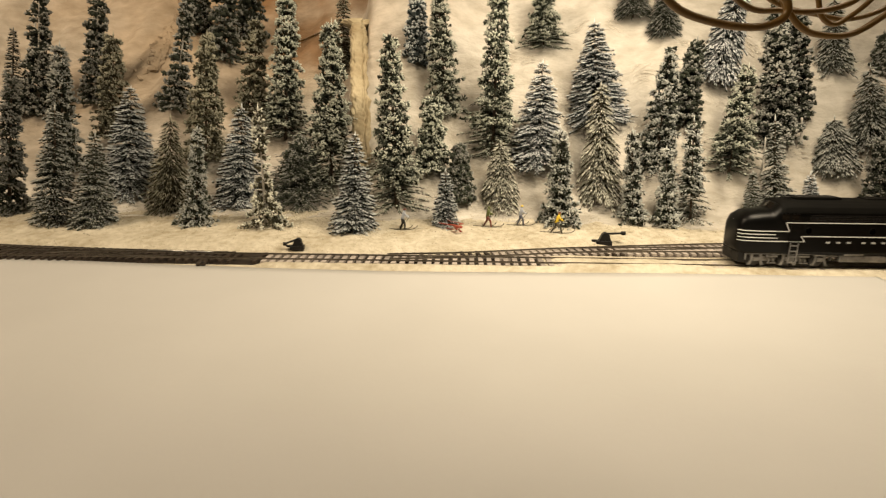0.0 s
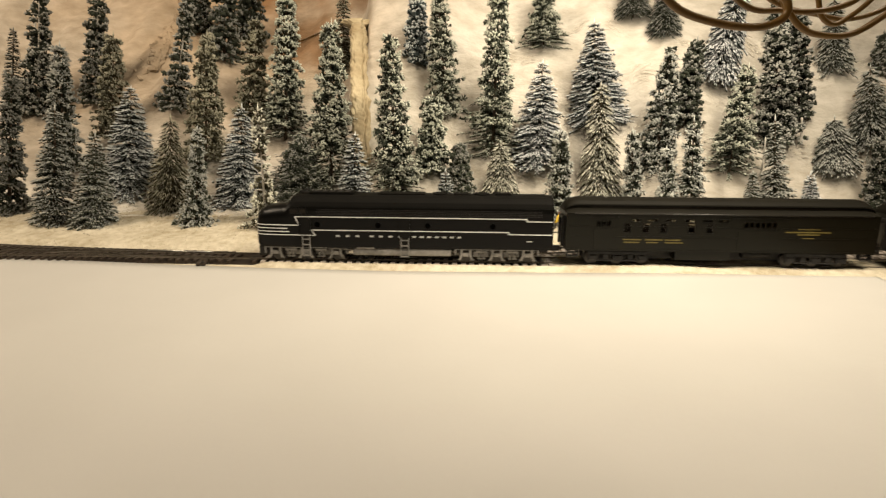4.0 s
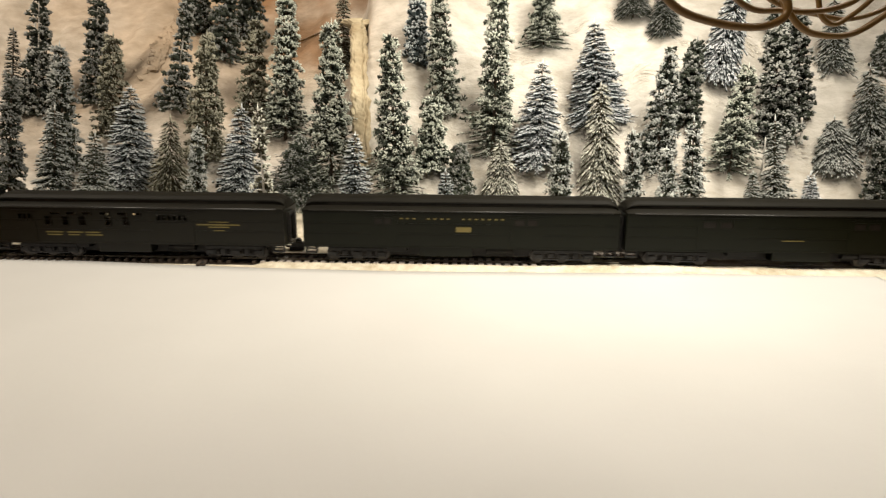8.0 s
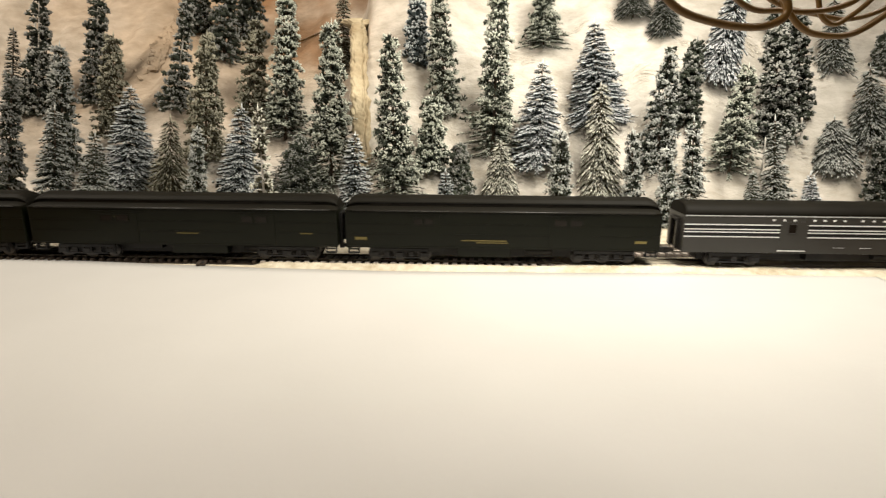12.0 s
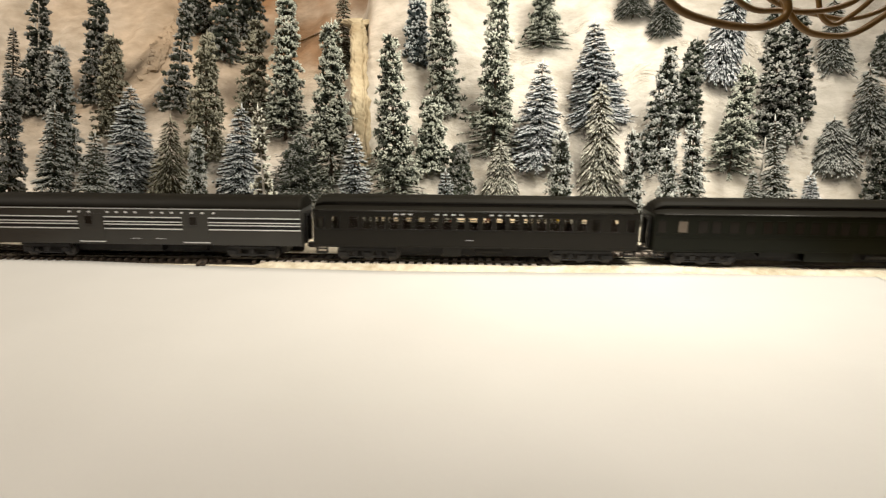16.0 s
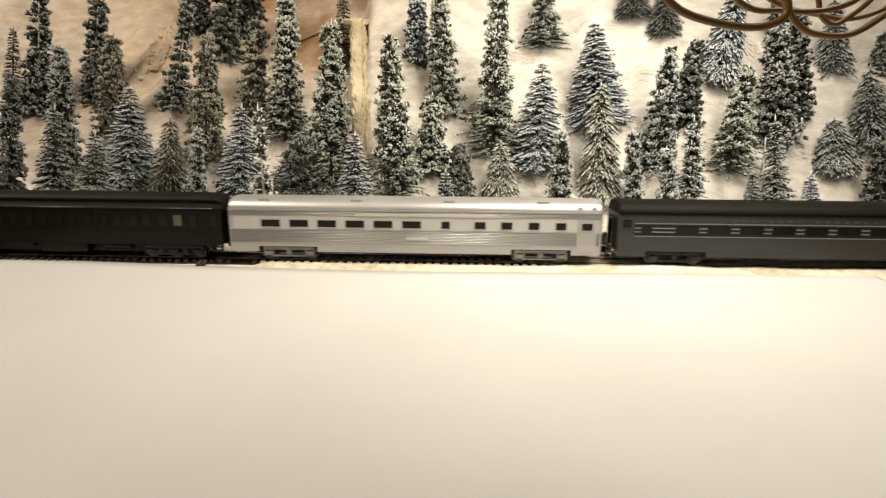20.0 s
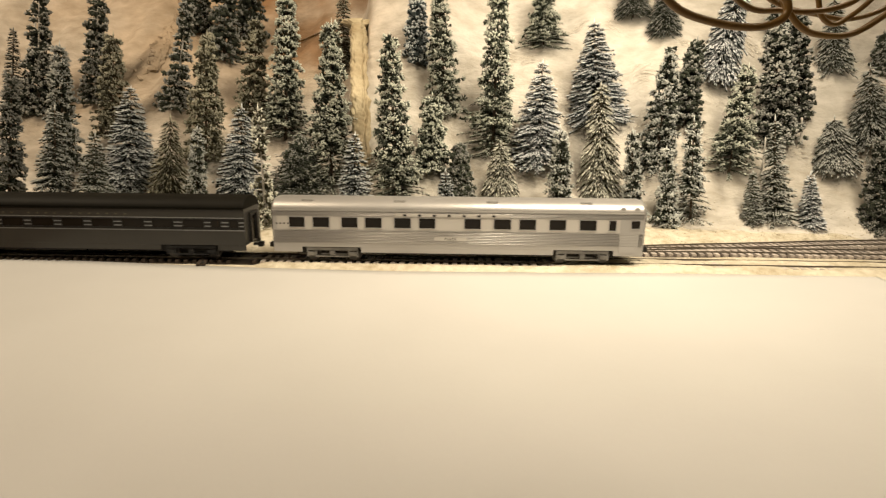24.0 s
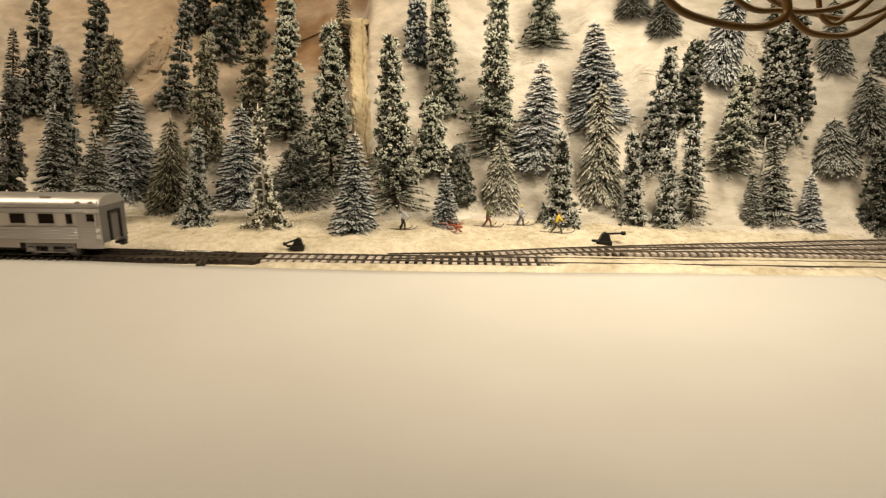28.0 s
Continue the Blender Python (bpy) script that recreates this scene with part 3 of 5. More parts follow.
def track(name, pts, label, near, skip=(), dusty=(0, 0)):
    """A track along pts (x, y): two rails on ties. Ties within near are pieces of their own, the rest one joined part."""
    line = spline([(x, y, 0) for x, y in pts], 10) if len(pts) > 2 else [Vector((pts[0][0] + (pts[1][0] - pts[0][0]) * i / 60, pts[0][1], 0)) for i in range(61)]
    thing = tagged(new(name), label, "model track")
    nrm = [Vector((-(b - a).y, (b - a).x, 0)).normalized() for a, b in zip(line, line[1:])]
    nrm.append(nrm[-1])
    for side in (-1, 1):
        secs = [[p + n * (side * 0.00825 + u) + Vector((0, 0, w)) for u, w in RAIL_PROFILE] for p, n in zip(line, nrm)]
        part("rail", loft(bmesh.new(), secs), RAIL, thing)
    far = bmesh.new()
    left, i = 0.0, 0
    for a, b, n in zip(line, line[1:], nrm):
        d = (b - a).length
        while left <= d:
            p = a + (b - a) * (left / d)
            left += 0.0072
            if any(s <= p.x <= e for s, e in skip):
                continue
            turn = math.atan2(-n.x, n.y)
            jig = pose(p.x + random.uniform(-0.0003, 0.0003), p.y + random.uniform(-0.0006, 0.0006), random.uniform(-0.0002, 0.0001), 0, 0, math.degrees(turn) + random.uniform(-1.2, 1.2))
            if near[0] <= p.x <= near[1]:
                t = new("tie", TIE_DUST_MESH if dusty[0] <= p.x <= dusty[1] else TIE_DARK_MESH)
                t.parent, t.matrix_local = thing, jig
            else:
                w = len(far.verts)
                box(far, -0.0013, 0.0013, -0.0150, 0.0150, -0.0041, -0.0013)
                far.verts.ensure_lookup_table()
                for v in far.verts[w:]:
                    v.co = jig @ v.co
        left -= d
    if len(far.verts):
        part("ties", far, TIE, thing)["kind"] = "stuff"
    else:
        far.free()
    return thing


track("main_track", [(-4.0, 0.0), (4.0, 0.0)], "main model railway track with dark and dusty ties", (-0.52, 0.48), skip=((-0.186, -0.170),), dusty=(-0.165, 0.48))
track("passing_track", [(-0.06, 0.005), (0.0, 0.0135), (0.0436, 0.0235), (0.096, 0.0365), (0.206, 0.057), (0.29, 0.070), (0.41, 0.089), (0.60, 0.104)], "model siding curving away behind the main track", (0.03, 0.5), dusty=(0.0, 1.0))
track("middle_siding", [(0.10, 0.0370), (0.16, 0.0430), (0.22, 0.0460), (0.30, 0.0460), (0.42, 0.0455), (0.62, 0.0455)], "short model siding between two tracks", (0.15, 0.5), dusty=(0.0, 1.0))
track("spur_track", [(-0.20, 0.0022), (-0.214, 0.0032), (-0.307, 0.0080), (-0.36, 0.0124), (-0.42, 0.019), (-0.62, 0.05)], "model spur branching off behind the main track", (-0.5, -0.23))
for pts in (((0.02, 0.0180), (0.0436, 0.0235), (0.096, 0.0365), (0.206, 0.057), (0.29, 0.070), (0.41, 0.089), (0.60, 0.104)), ((0.14, 0.0410), (0.16, 0.0430), (0.22, 0.0460), (0.30, 0.0460), (0.62, 0.0455))):
    line = spline([(x, y, 0) for x, y in pts], 8)
    nrm = [Vector((-(b_ - a_).y, (b_ - a_).x, 0)).normalized() for a_, b_ in zip(line, line[1:])]
    nrm.append(nrm[-1])
    lift = 0.0002 if pts[0][0] < 0.1 else 0.0005
    secs = [[p + n * u + Vector((0, 0, w + lift)) for u, w in ((-0.0160, -0.0046), (0.0160, -0.0046), (0.0150, -0.0039), (-0.0150, -0.0039))] for p, n in zip(line, nrm)]
    tagged(part("roadbed", loft(bmesh.new(), secs), TIE), "dark roadbed under a siding", kind="structure")
tagged(part("roadbed", boxed(-4.0, 0.07, -0.0168, 0.0168, -0.0046, -0.0037), TIE), "dark roadbed under the main track", kind="structure")


def turnout_details():
    """A bright rod added as the glint on the spur rail, and the long head tie with its nail before the track."""
    bm = tube(bmesh.new(), [(-0.2740, 0.0128, -0.0002), (-0.2440, 0.0106, -0.0002), (-0.2136, 0.0085, -0.0002)], 0.00055, 8)
    tagged(part("rail_glint", bm, GLINT), "short bright metal rod standing in for the glint on the spur rail", "guard rail")
    st = tagged(new("head_tie"), "dark plastic head tie jutting out before the track", "track tie")
    st.matrix_world = pose(-0.2130, -0.0190, -0.0018, 0, 0, 14)
    bm = boxed(-0.0016, 0.0016, -0.0075, 0.0075, -0.0014, 0.0008, 0.0003)
    box(bm, 0.0024, 0.0052, -0.0075, 0.0060, -0.0014, 0.0007, 0.0003)
    box(bm, -0.0016, 0.0052, -0.0030, -0.0008, -0.0014, 0.0006, 0.0003)
    part("tie", bm, TIE, st)
    part("nail", tube(bmesh.new(), [(0.0036, -0.0060, 0.0004), (0.0036, -0.0060, 0.0018)], 0.0012, 10), BLACK, st)


turnout_details()

# ---- rolling stock ----
SIDES = (-1, 1)


def truck(car, x, axles, base, material, label, wheels, cast=False):
    """A bogie under car at x, with side frames of cast shapes and wheelsets that turn."""
    # Bolster made deep, so the shaded gap between the wheels stays dark.
    bm = boxed(x - base * 0.5 - 0.003, x + base * 0.5 + 0.003, -0.0062, 0.0062, 0.0030, 0.0095)
    t = part("truck", bm, material, car, label)
    pitch = base / (axles - 1)
    for s in SIDES:
        bm = bmesh.new()
        y0, y1 = sorted((s * 0.0128, s * 0.0146))
        # upper beam, equalizer bar and pedestals
        if cast:
            # a thin top beam with brackets, splayed pedestal legs, journal boxes and springs between the axles
            box(bm, x - base * 0.5 - 0.007, x + base * 0.5 + 0.007, y0, y1, 0.0104, 0.0114, 0.0003)
            for i in range(axles):
                c = x - base * 0.5 + pitch * i
                box(bm, c - 0.0024, c + 0.0024, y0 + s * 0.0006, y1 + s * 0.0012, 0.0050, 0.0086, 0.0006)
                tube(bm, [(c, y1 + s * 0.0010, 0.0068), (c, y1 + s * 0.0018, 0.0068)], 0.0015, 10)
                for e in SIDES:
                    secs = [[Vector((c + e * p + q, yy, z)) for q, yy in ((-0.0010, y0), (0.0010, y0), (0.0010, y1 + s * 0.0004), (-0.0010, y1 + s * 0.0004))] for p, z in ((0.0050, 0.0024), (0.0036, 0.0060), (0.0034, 0.0106))]
                    loft(bm, secs)
                    box(bm, c + e * 0.0054 - 0.0016, c + e * 0.0054 + 0.0016, y0, y1 + s * 0.0006, 0.0018, 0.0028, 0.0003)
                if i:
                    m = c - pitch / 2
                    box(bm, m - 0.0046, m + 0.0046, y0, y1 + s * 0.0002, 0.0082, 0.0100, 0.0004)
                    for k in (-0.0018, 0.0018):
                        tube(bm, [(m + k, y1 + s * 0.0004, 0.0040), (m + k, y1 + s * 0.0004, 0.0084)], 0.0010, 8)
                    box(bm, m - 0.0036, m + 0.0036, y0, y1 + s * 0.0003, 0.0030, 0.0040, 0.0003)
            for e in SIDES:
                u = x + e * (base * 0.5 + 0.0085)
                box(bm, u - 0.0006, u + 0.0006, y0, y1, 0.0060, 0.0114)
                box(bm, min(u, u - e * 0.004), max(u, u - e * 0.004), y0, y1, 0.0104, 0.0114)
            bmesh.ops.recalc_face_normals(bm, faces=bm.faces[:])
            part("side_frame", bm, material, t)
            continue
        box(bm, x - base * 0.5 - 0.004, x + base * 0.5 + 0.004, y0, y1, 0.0085, 0.0112, 0.0004)
        box(bm, x - base * 0.5 + 0.003, x + base * 0.5 - 0.003, y0 + s * 0.0004, y1 + s * 0.0004, 0.0030, 0.0044, 0.0004)
        for i in range(axles):
            c = x - base * 0.5 + pitch * i
            box(bm, c - 0.0028, c + 0.0028, y0 + s * 0.0006, y1 + s * 0.0010, 0.0042, 0.0078, 0.0005)
            for e in SIDES:
                box(bm, c + e * 0.0034 - 0.0007, c + e * 0.0034 + 0.0007, y0, y1 + s * 0.0003, 0.0032, 0.0090)
            if i:
                m = c - pitch / 2
                box(bm, m - 0.0022, m + 0.0022, y0 + s * 0.0003, y1 + s * 0.0008, 0.0045, 0.0088, 0.0004)
        part("side_frame", bm, material, t)
    for i in range(axles):
        bm = tube(bmesh.new(), [(0, -0.0125, 0), (0, 0.0125, 0)], 0.0011, 8)
        for s in SIDES:
            tube(bm, [(0, s * 0.0078, 0), (0, s * 0.0103, 0)], 0.0056, 20)
            tube(bm, [(0, s * 0.0074, 0), (0, s * 0.0079, 0)], 0.0063, 20)
            for a in range(3):
                q = Vector((math.cos(a * 2.094), 0, math.sin(a * 2.094))) * 0.0032
                tube(bm, [q + Vector((0, s * 0.0100, 0)), q + Vector((0, s * 0.0106, 0))], 0.0009, 6)
        w = part("wheelset", bm, WHEEL, t)
        wheels.append((w, x - base * 0.5 + pitch * i))
    return t


def coupler(car, x, way):
    bm = boxed(min(x, x + way * 0.006), max(x, x + way * 0.006), -0.0015, 0.0015, 0.0090, 0.0112)
    box(bm, min(x + way * 0.0045, x + way * 0.0085), max(x + way * 0.0045, x + way * 0.0085), -0.0028, 0.0026, 0.0080, 0.0122, 0.0006)
    part("coupler", bm, BLACK, car)


def pane(car, x0, x1, z0, z1, s, w, rim, r=0.0006, glass=GLASS):
    """A window: a raised rim with a dark pane set in it, on side s of a car of half-width w."""
    bm = bmesh.new()
    k = 0.0006
    y = sorted((s * (w - 0.0004), s * (w + 0.0004)))
    for a, b, c, d in ((x0 - k, x1 + k, z1, z1 + k), (x0 - k, x1 + k, z0 - k, z0), (x0 - k, x0, z0, z1), (x1, x1 + k, z0, z1)):
        box(bm, a, b, y[0], y[1], c, d)
    win = part("window", bm, rim, car)
    y = sorted((s * (w - 0.0003), s * (w + 0.00012)))
    bm = boxed(x0, x1, y[0], y[1], z0, z1)
    part("pane", bm, glass, win).visible_shadow = glass is not CLEAR


def strip(car, name, x0, x1, z0, z1, s, w, material, proud=0.00025, label=""):
    y = sorted((s * (w - 0.0004), s * (w + proud)))
    return part(name, boxed(x0, x1, y[0], y[1], z0, z1), material, car, label)


def bars(car, name, xs, width, z0, z1, s, w, material, proud=0.00022):
    """Lettering that is not spelled out: a plain bar for every letter."""
    y = sorted((s * (w - 0.0004), s * (w + proud)))
    for x in xs:
        part(name, boxed(x - width * 0.36, x + width * 0.36, y[0], y[1], z0 + 0.0002, z1 - 0.0002), material, car)


def shell(car, name, L, poly, material, eave, rounded, smooth_faces=False):
    """A long body of section poly (y, z). The part above the eave rounds down over the last stretch of each end."""
    xs = [0.0, 0.12, 0.3, 0.55, 0.8, 1.0]
    secs = []
    for e, order in ((-1, xs), (1, xs[::-1])):
        for t in order:
            k = math.sqrt(max(0.0, 1 - (1 - t) ** 2))
            x = e * (L / 2 - rounded * t)
            secs.append([Vector((x, y * (1 - 0.10 * (1 - k) * (z > eave)), z if z <= eave else eave + (z - eave) * (0.25 + 0.75 * k))) for y, z in poly])
    return part(name, loft(bmesh.new(), secs, smooth_faces), material, car)


def mirror(half):
    return [(-y, z) for y, z in half] + [(y, z) for y, z in reversed(half) if y > 0]


def vehicle(name, label, category="model rail car"):
    v = new(name)
    return tagged(v, label, category, "cars of the train" if category == "model rail car" else "")


def ends(car, L, w, z0, z1, material, wall=None):
    """End walls' diaphragm frames, doors and couplers."""
    for e in SIDES:
        x = sorted((e * (L / 2 - 0.0002), e * (L / 2 + 0.0022)))
        bm = bmesh.new()
        box(bm, x[0], x[1], -0.0080, -0.0058, z0 + 0.001, z1 - 0.006, 0.0003)
        box(bm, x[0], x[1], 0.0058, 0.0080, z0 + 0.001, z1 - 0.006, 0.0003)
        box(bm, x[0], x[1], -0.0080, 0.0080, z1 - 0.006, z1 - 0.004, 0.0003)
        if wall:
            part("end_wall", boxed(*sorted((e * (L / 2 - 0.0004), e * (L / 2 + 0.0006))), -w + 0.0006, w - 0.0006, z0 + 0.001, z1 + 0.001, 0.0003), wall, car, "dark grey end wall")
        part("diaphragm", bm, material, car)
        x = sorted((e * (L / 2 - 0.0002), e * (L / 2 + 0.0003)))
        part("end_door", boxed(x[0], x[1], -0.0050, 0.0050, z0 + 0.002, z1 - 0.008), GLASS, car)
        coupler(car, e * L / 2, e)


HW = 0.0172
HEAVY_SIDE = mirror([(HW, 0.0125), (HW, 0.0415), (HW, 0.0421)])
HEAVY_ROOF = mirror([(HW - 0.0002, 0.0418), (HW + 0.0007, 0.0419), (HW + 0.0007, 0.0426), (0.0158, 0.0440), (0.0135, 0.0449), (0.0108, 0.0455), (0.0106, 0.0478), (0.0116, 0.0481), (0.0113, 0.0490), (0.0088, 0.0512), (0.0050, 0.0527), (0.0016, 0.0533)])


def heavyweight(label, L, paint, wheels, belly, doors=(), windows=(), belts=(0.0318, 0.0235), six=True, transoms=(), hollow=False):
    """A heavyweight car with a clerestory roof. Places along it run from its front end, as fractions of the length."""
    car = vehicle("passenger_car", label)
    X = lambda f: -L / 2 + f * L
    glass = GLASS
    if hollow:
        glass = CLEAR
        holes = [(X(a), X(b), 0.0275, 0.0345 if transoms else 0.0372) for a, b in windows] + [(X(a), X(b), 0.0362, 0.0382) for a, b in transoms]
        for a, b, n in doors:
            holes += [(X(a) + (X(b) - X(a)) * (0.12 + 0.76 * i / n), X(a) + (X(b) - X(a)) * (0.12 + 0.76 * (i + 0.75) / n), 0.0315, 0.0365) for i in range(n)]
        bm = bmesh.new()
        cuts = sorted({-L / 2, L / 2, *[h[0] for h in holes], *[h[1] for h in holes]})
        for s in SIDES:
            y = sorted((s * HW, s * (HW - 0.0008)))
            for u0, u1 in zip(cuts, cuts[1:]):
                z = 0.0125
                for h in sorted((h for h in holes if h[0] <= u0 + 1e-6 and h[1] >= u1 - 1e-6), key=lambda h: h[2]):
                    box(bm, u0, u1, y[0], y[1], z, h[2])
                    z = h[3]
                box(bm, u0, u1, y[0], y[1], z, 0.0419)
        bmesh.ops.remove_doubles(bm, verts=bm.verts[:], dist=1e-6)
        for e in SIDES:
            x = sorted((e * L / 2, e * (L / 2 - 0.0008)))
            box(bm, x[0], x[1], -HW + 0.0008, HW - 0.0008, 0.0125, 0.0419)
        box(bm, -L / 2 + 0.0008, L / 2 - 0.0008, -HW + 0.0008, HW - 0.0008, 0.0125, 0.0140)
        part("body", bm, paint, car)
    else:
        part("body", boxed(-L / 2, L / 2, -HW, HW, 0.0125, 0.0419, 0.0007), paint, car)
    shell(car, "roof", L, HEAVY_ROOF, ROOF, 0.0426, 0.011)
    for s in SIDES:
        # Rounded lip added along the eave to carry the roof edge's highlight.
        part("eave_lip", tube(bmesh.new(), [(-L / 2 + 0.006, s * (HW + 0.0006), 0.0424), (L / 2 - 0.006, s * (HW + 0.0006), 0.0424)], 0.00055, 8), EAVE_LIP, car)
        for z in belts:
            strip(car, "belt_rail", -L / 2 + 0.001, L / 2 - 0.001, z, z + 0.0006, s, HW, paint)
        strip(car, "side_sill", -L / 2, L / 2, 0.0122, 0.0134, s, HW, paint, 0.0004)
        for a, b, lights in doors:
            strip(car, "baggage_door", X(a), X(b), 0.0138, 0.0305 if hollow else 0.0385, s, HW, paint, 0.0003)
            strip(car, "door_track", X(a) - 0.004, X(b) + 0.004, 0.0390, 0.0398, s, HW, paint, 0.0006)
            n = lights
            for i in range(n):
                u0 = X(a) + (X(b) - X(a)) * (0.12 + 0.76 * i / n)
                u1 = X(a) + (X(b) - X(a)) * (0.12 + 0.76 * (i + 0.75) / n)
                pane(car, u0, u1, 0.0315, 0.0365, s, HW + (0 if hollow else 0.0003), paint, glass=glass)
        for a, b in windows:
            pane(car, X(a), X(b), 0.0275, 0.0345 if transoms else 0.0372, s, HW, paint, glass=glass)
        for a, b in transoms:
            pane(car, X(a), X(b), 0.0362, 0.0382, s, HW, paint, glass=glass)
        for i in range(10):
            a = -L / 2 + 0.02 + (L - 0.04) * i / 10
            y = sorted((s * 0.0104, s * 0.01095))
            part("clerestory_window", boxed(a, a + (L - 0.04) / 11, y[0], y[1], 0.0460, 0.0473), GLASS, car)
        for e in SIDES:
            bm = boxed(e * (L / 2 - 0.006) - 0.004, e * (L / 2 - 0.006) + 0.004, min(s * 0.0125, s * 0.0165), max(s * 0.0125, s * 0.0165), 0.0068, 0.0076)
            box(bm, e * (L / 2 - 0.006) - 0.004, e * (L / 2 - 0.006) + 0.004, min(s * 0.0135, s * 0.0165), max(s * 0.0135, s * 0.0165), 0.0100, 0.0108)
            for k in SIDES:
                box(bm, e * (L / 2 - 0.006) + k * 0.0042 - 0.0003, e * (L / 2 - 0.006) + k * 0.0042 + 0.0003, min(s * 0.0125, s * 0.0165), max(s * 0.0125, s * 0.0165), 0.0068, 0.0130)
            part("steps", bm, TRUCK_BLACK, car)
    # Centre sill drawn extra deep: its black also fills the shade under the car.
    part("underframe", boxed(-L / 2 + 0.018, L / 2 - 0.018, -0.0075, 0.0075, 0.0042, 0.0126), BLACK, car)
    a, b = belly
    part("equipment_box", boxed(X(a), X(b), -HW + 0.0005, HW - 0.0005, 0.0052, 0.0128, 0.0008), paint, car)
    part("air_tank", tube(bmesh.new(), [(X(b) + 0.012, -0.010, 0.0092), (X(b) + 0.034, -0.010, 0.0092)], 0.0030, 14), BLACK, car)
    part("battery_box", boxed(X(a) - 0.034, X(a) - 0.010, -0.0140, 0.0140, 0.0082, 0.0125, 0.0006), BLACK, car)
    for e in SIDES:
        truck(car, e * (L / 2 - 0.043), 3 if six else 2, 0.040 if six else 0.030, TRUCK_BLACK, "black six-wheel truck" if six else "black four-wheel truck", wheels)
    # Brass bits that also stand in for bright slits of ground seen below.
    for f in (belly[0] - 0.08, belly[1] + 0.25):
        part("brake_lever", boxed(X(f), X(f) + 0.018, -0.0150, -0.0140, 0.0116, 0.0124), BRASS, car, "shiny bare brass underbody rod")
    ends(car, L, HW, 0.0125, 0.0425, BLACK)
    return car


STREAM_ROOF = [(0.0174, 0.0420), (0.0172, 0.0440), (0.0162, 0.0461), (0.0142, 0.0482), (0.0110, 0.0499), (0.0070, 0.0510), (0.0025, 0.0514)]


def streamlined(label, L, paint, roof_paint, wheels, skirt, trucks, fluted, name="passenger_car"):
    """A smooth-sided lightweight car with a round roof, open below at the trucks."""
    car = vehicle(name, label)
    bm = boxed(-L / 2, L / 2, -HW, HW, 0.0120, 0.0421, 0.0006)
    part("body", bm, paint, car)
    secs = []
    poly = mirror(STREAM_ROOF)
    for x in (-L / 2, -L / 2 + 0.002, L / 2 - 0.002, L / 2):
        k = 0.94 if abs(x) == L / 2 else 1.0
        secs.append([Vector((x, y * (0.985 if k < 1 else 1), 0.042 + (z - 0.042) * k)) for y, z in poly])
    part("roof", loft(bmesh.new(), secs, True), roof_paint, car)
    gap = 0.5 * trucks[1] + 0.007
    for s in SIDES:
        if skirt:
            c = L / 2 - trucks[0]
            for a, b in ((-L / 2, -c - gap), (-c + gap, c - gap), (c + gap, L / 2)):
                strip(car, "skirt", a, b, 0.0078, 0.0122, s, HW - 0.0002, paint, 0.0)
        if fluted:
            for z0, z1, n in fluted:
                for i in range(n):
                    z = z0 + (z1 - z0) * i / n
                    y = s * HW
                    bm = tube(bmesh.new(), [(-L / 2 + 0.001, y, z), (L / 2 - 0.001, y, z)], 0.00068, 6)
                    part("flute", bm, SILVER_DULL, car)
    # Sill deepened in black, which doubles as the shade below the floor.
    part("underframe", boxed(-L / 2 + 0.016, L / 2 - 0.016, -0.0075, 0.0075, 0.0045, 0.0122), BLACK, car)
    part("equipment_box", boxed(-0.03, 0.012, -0.0145, 0.0145, 0.0058, 0.0122, 0.0006), BLACK, car)
    part("air_tank", tube(bmesh.new(), [(0.025, -0.009, 0.0090), (0.048, -0.009, 0.0090)], 0.0030, 14), BLACK, car)
    return car


# the train: each car's front end lies this far behind the start mark of the line
WHEELSETS = {}
TRAIN = []


def add(car, front, L, wheels):
    TRAIN.append((car, front + L / 2))
    for w, x in wheels:
        WHEELSETS[w] = x


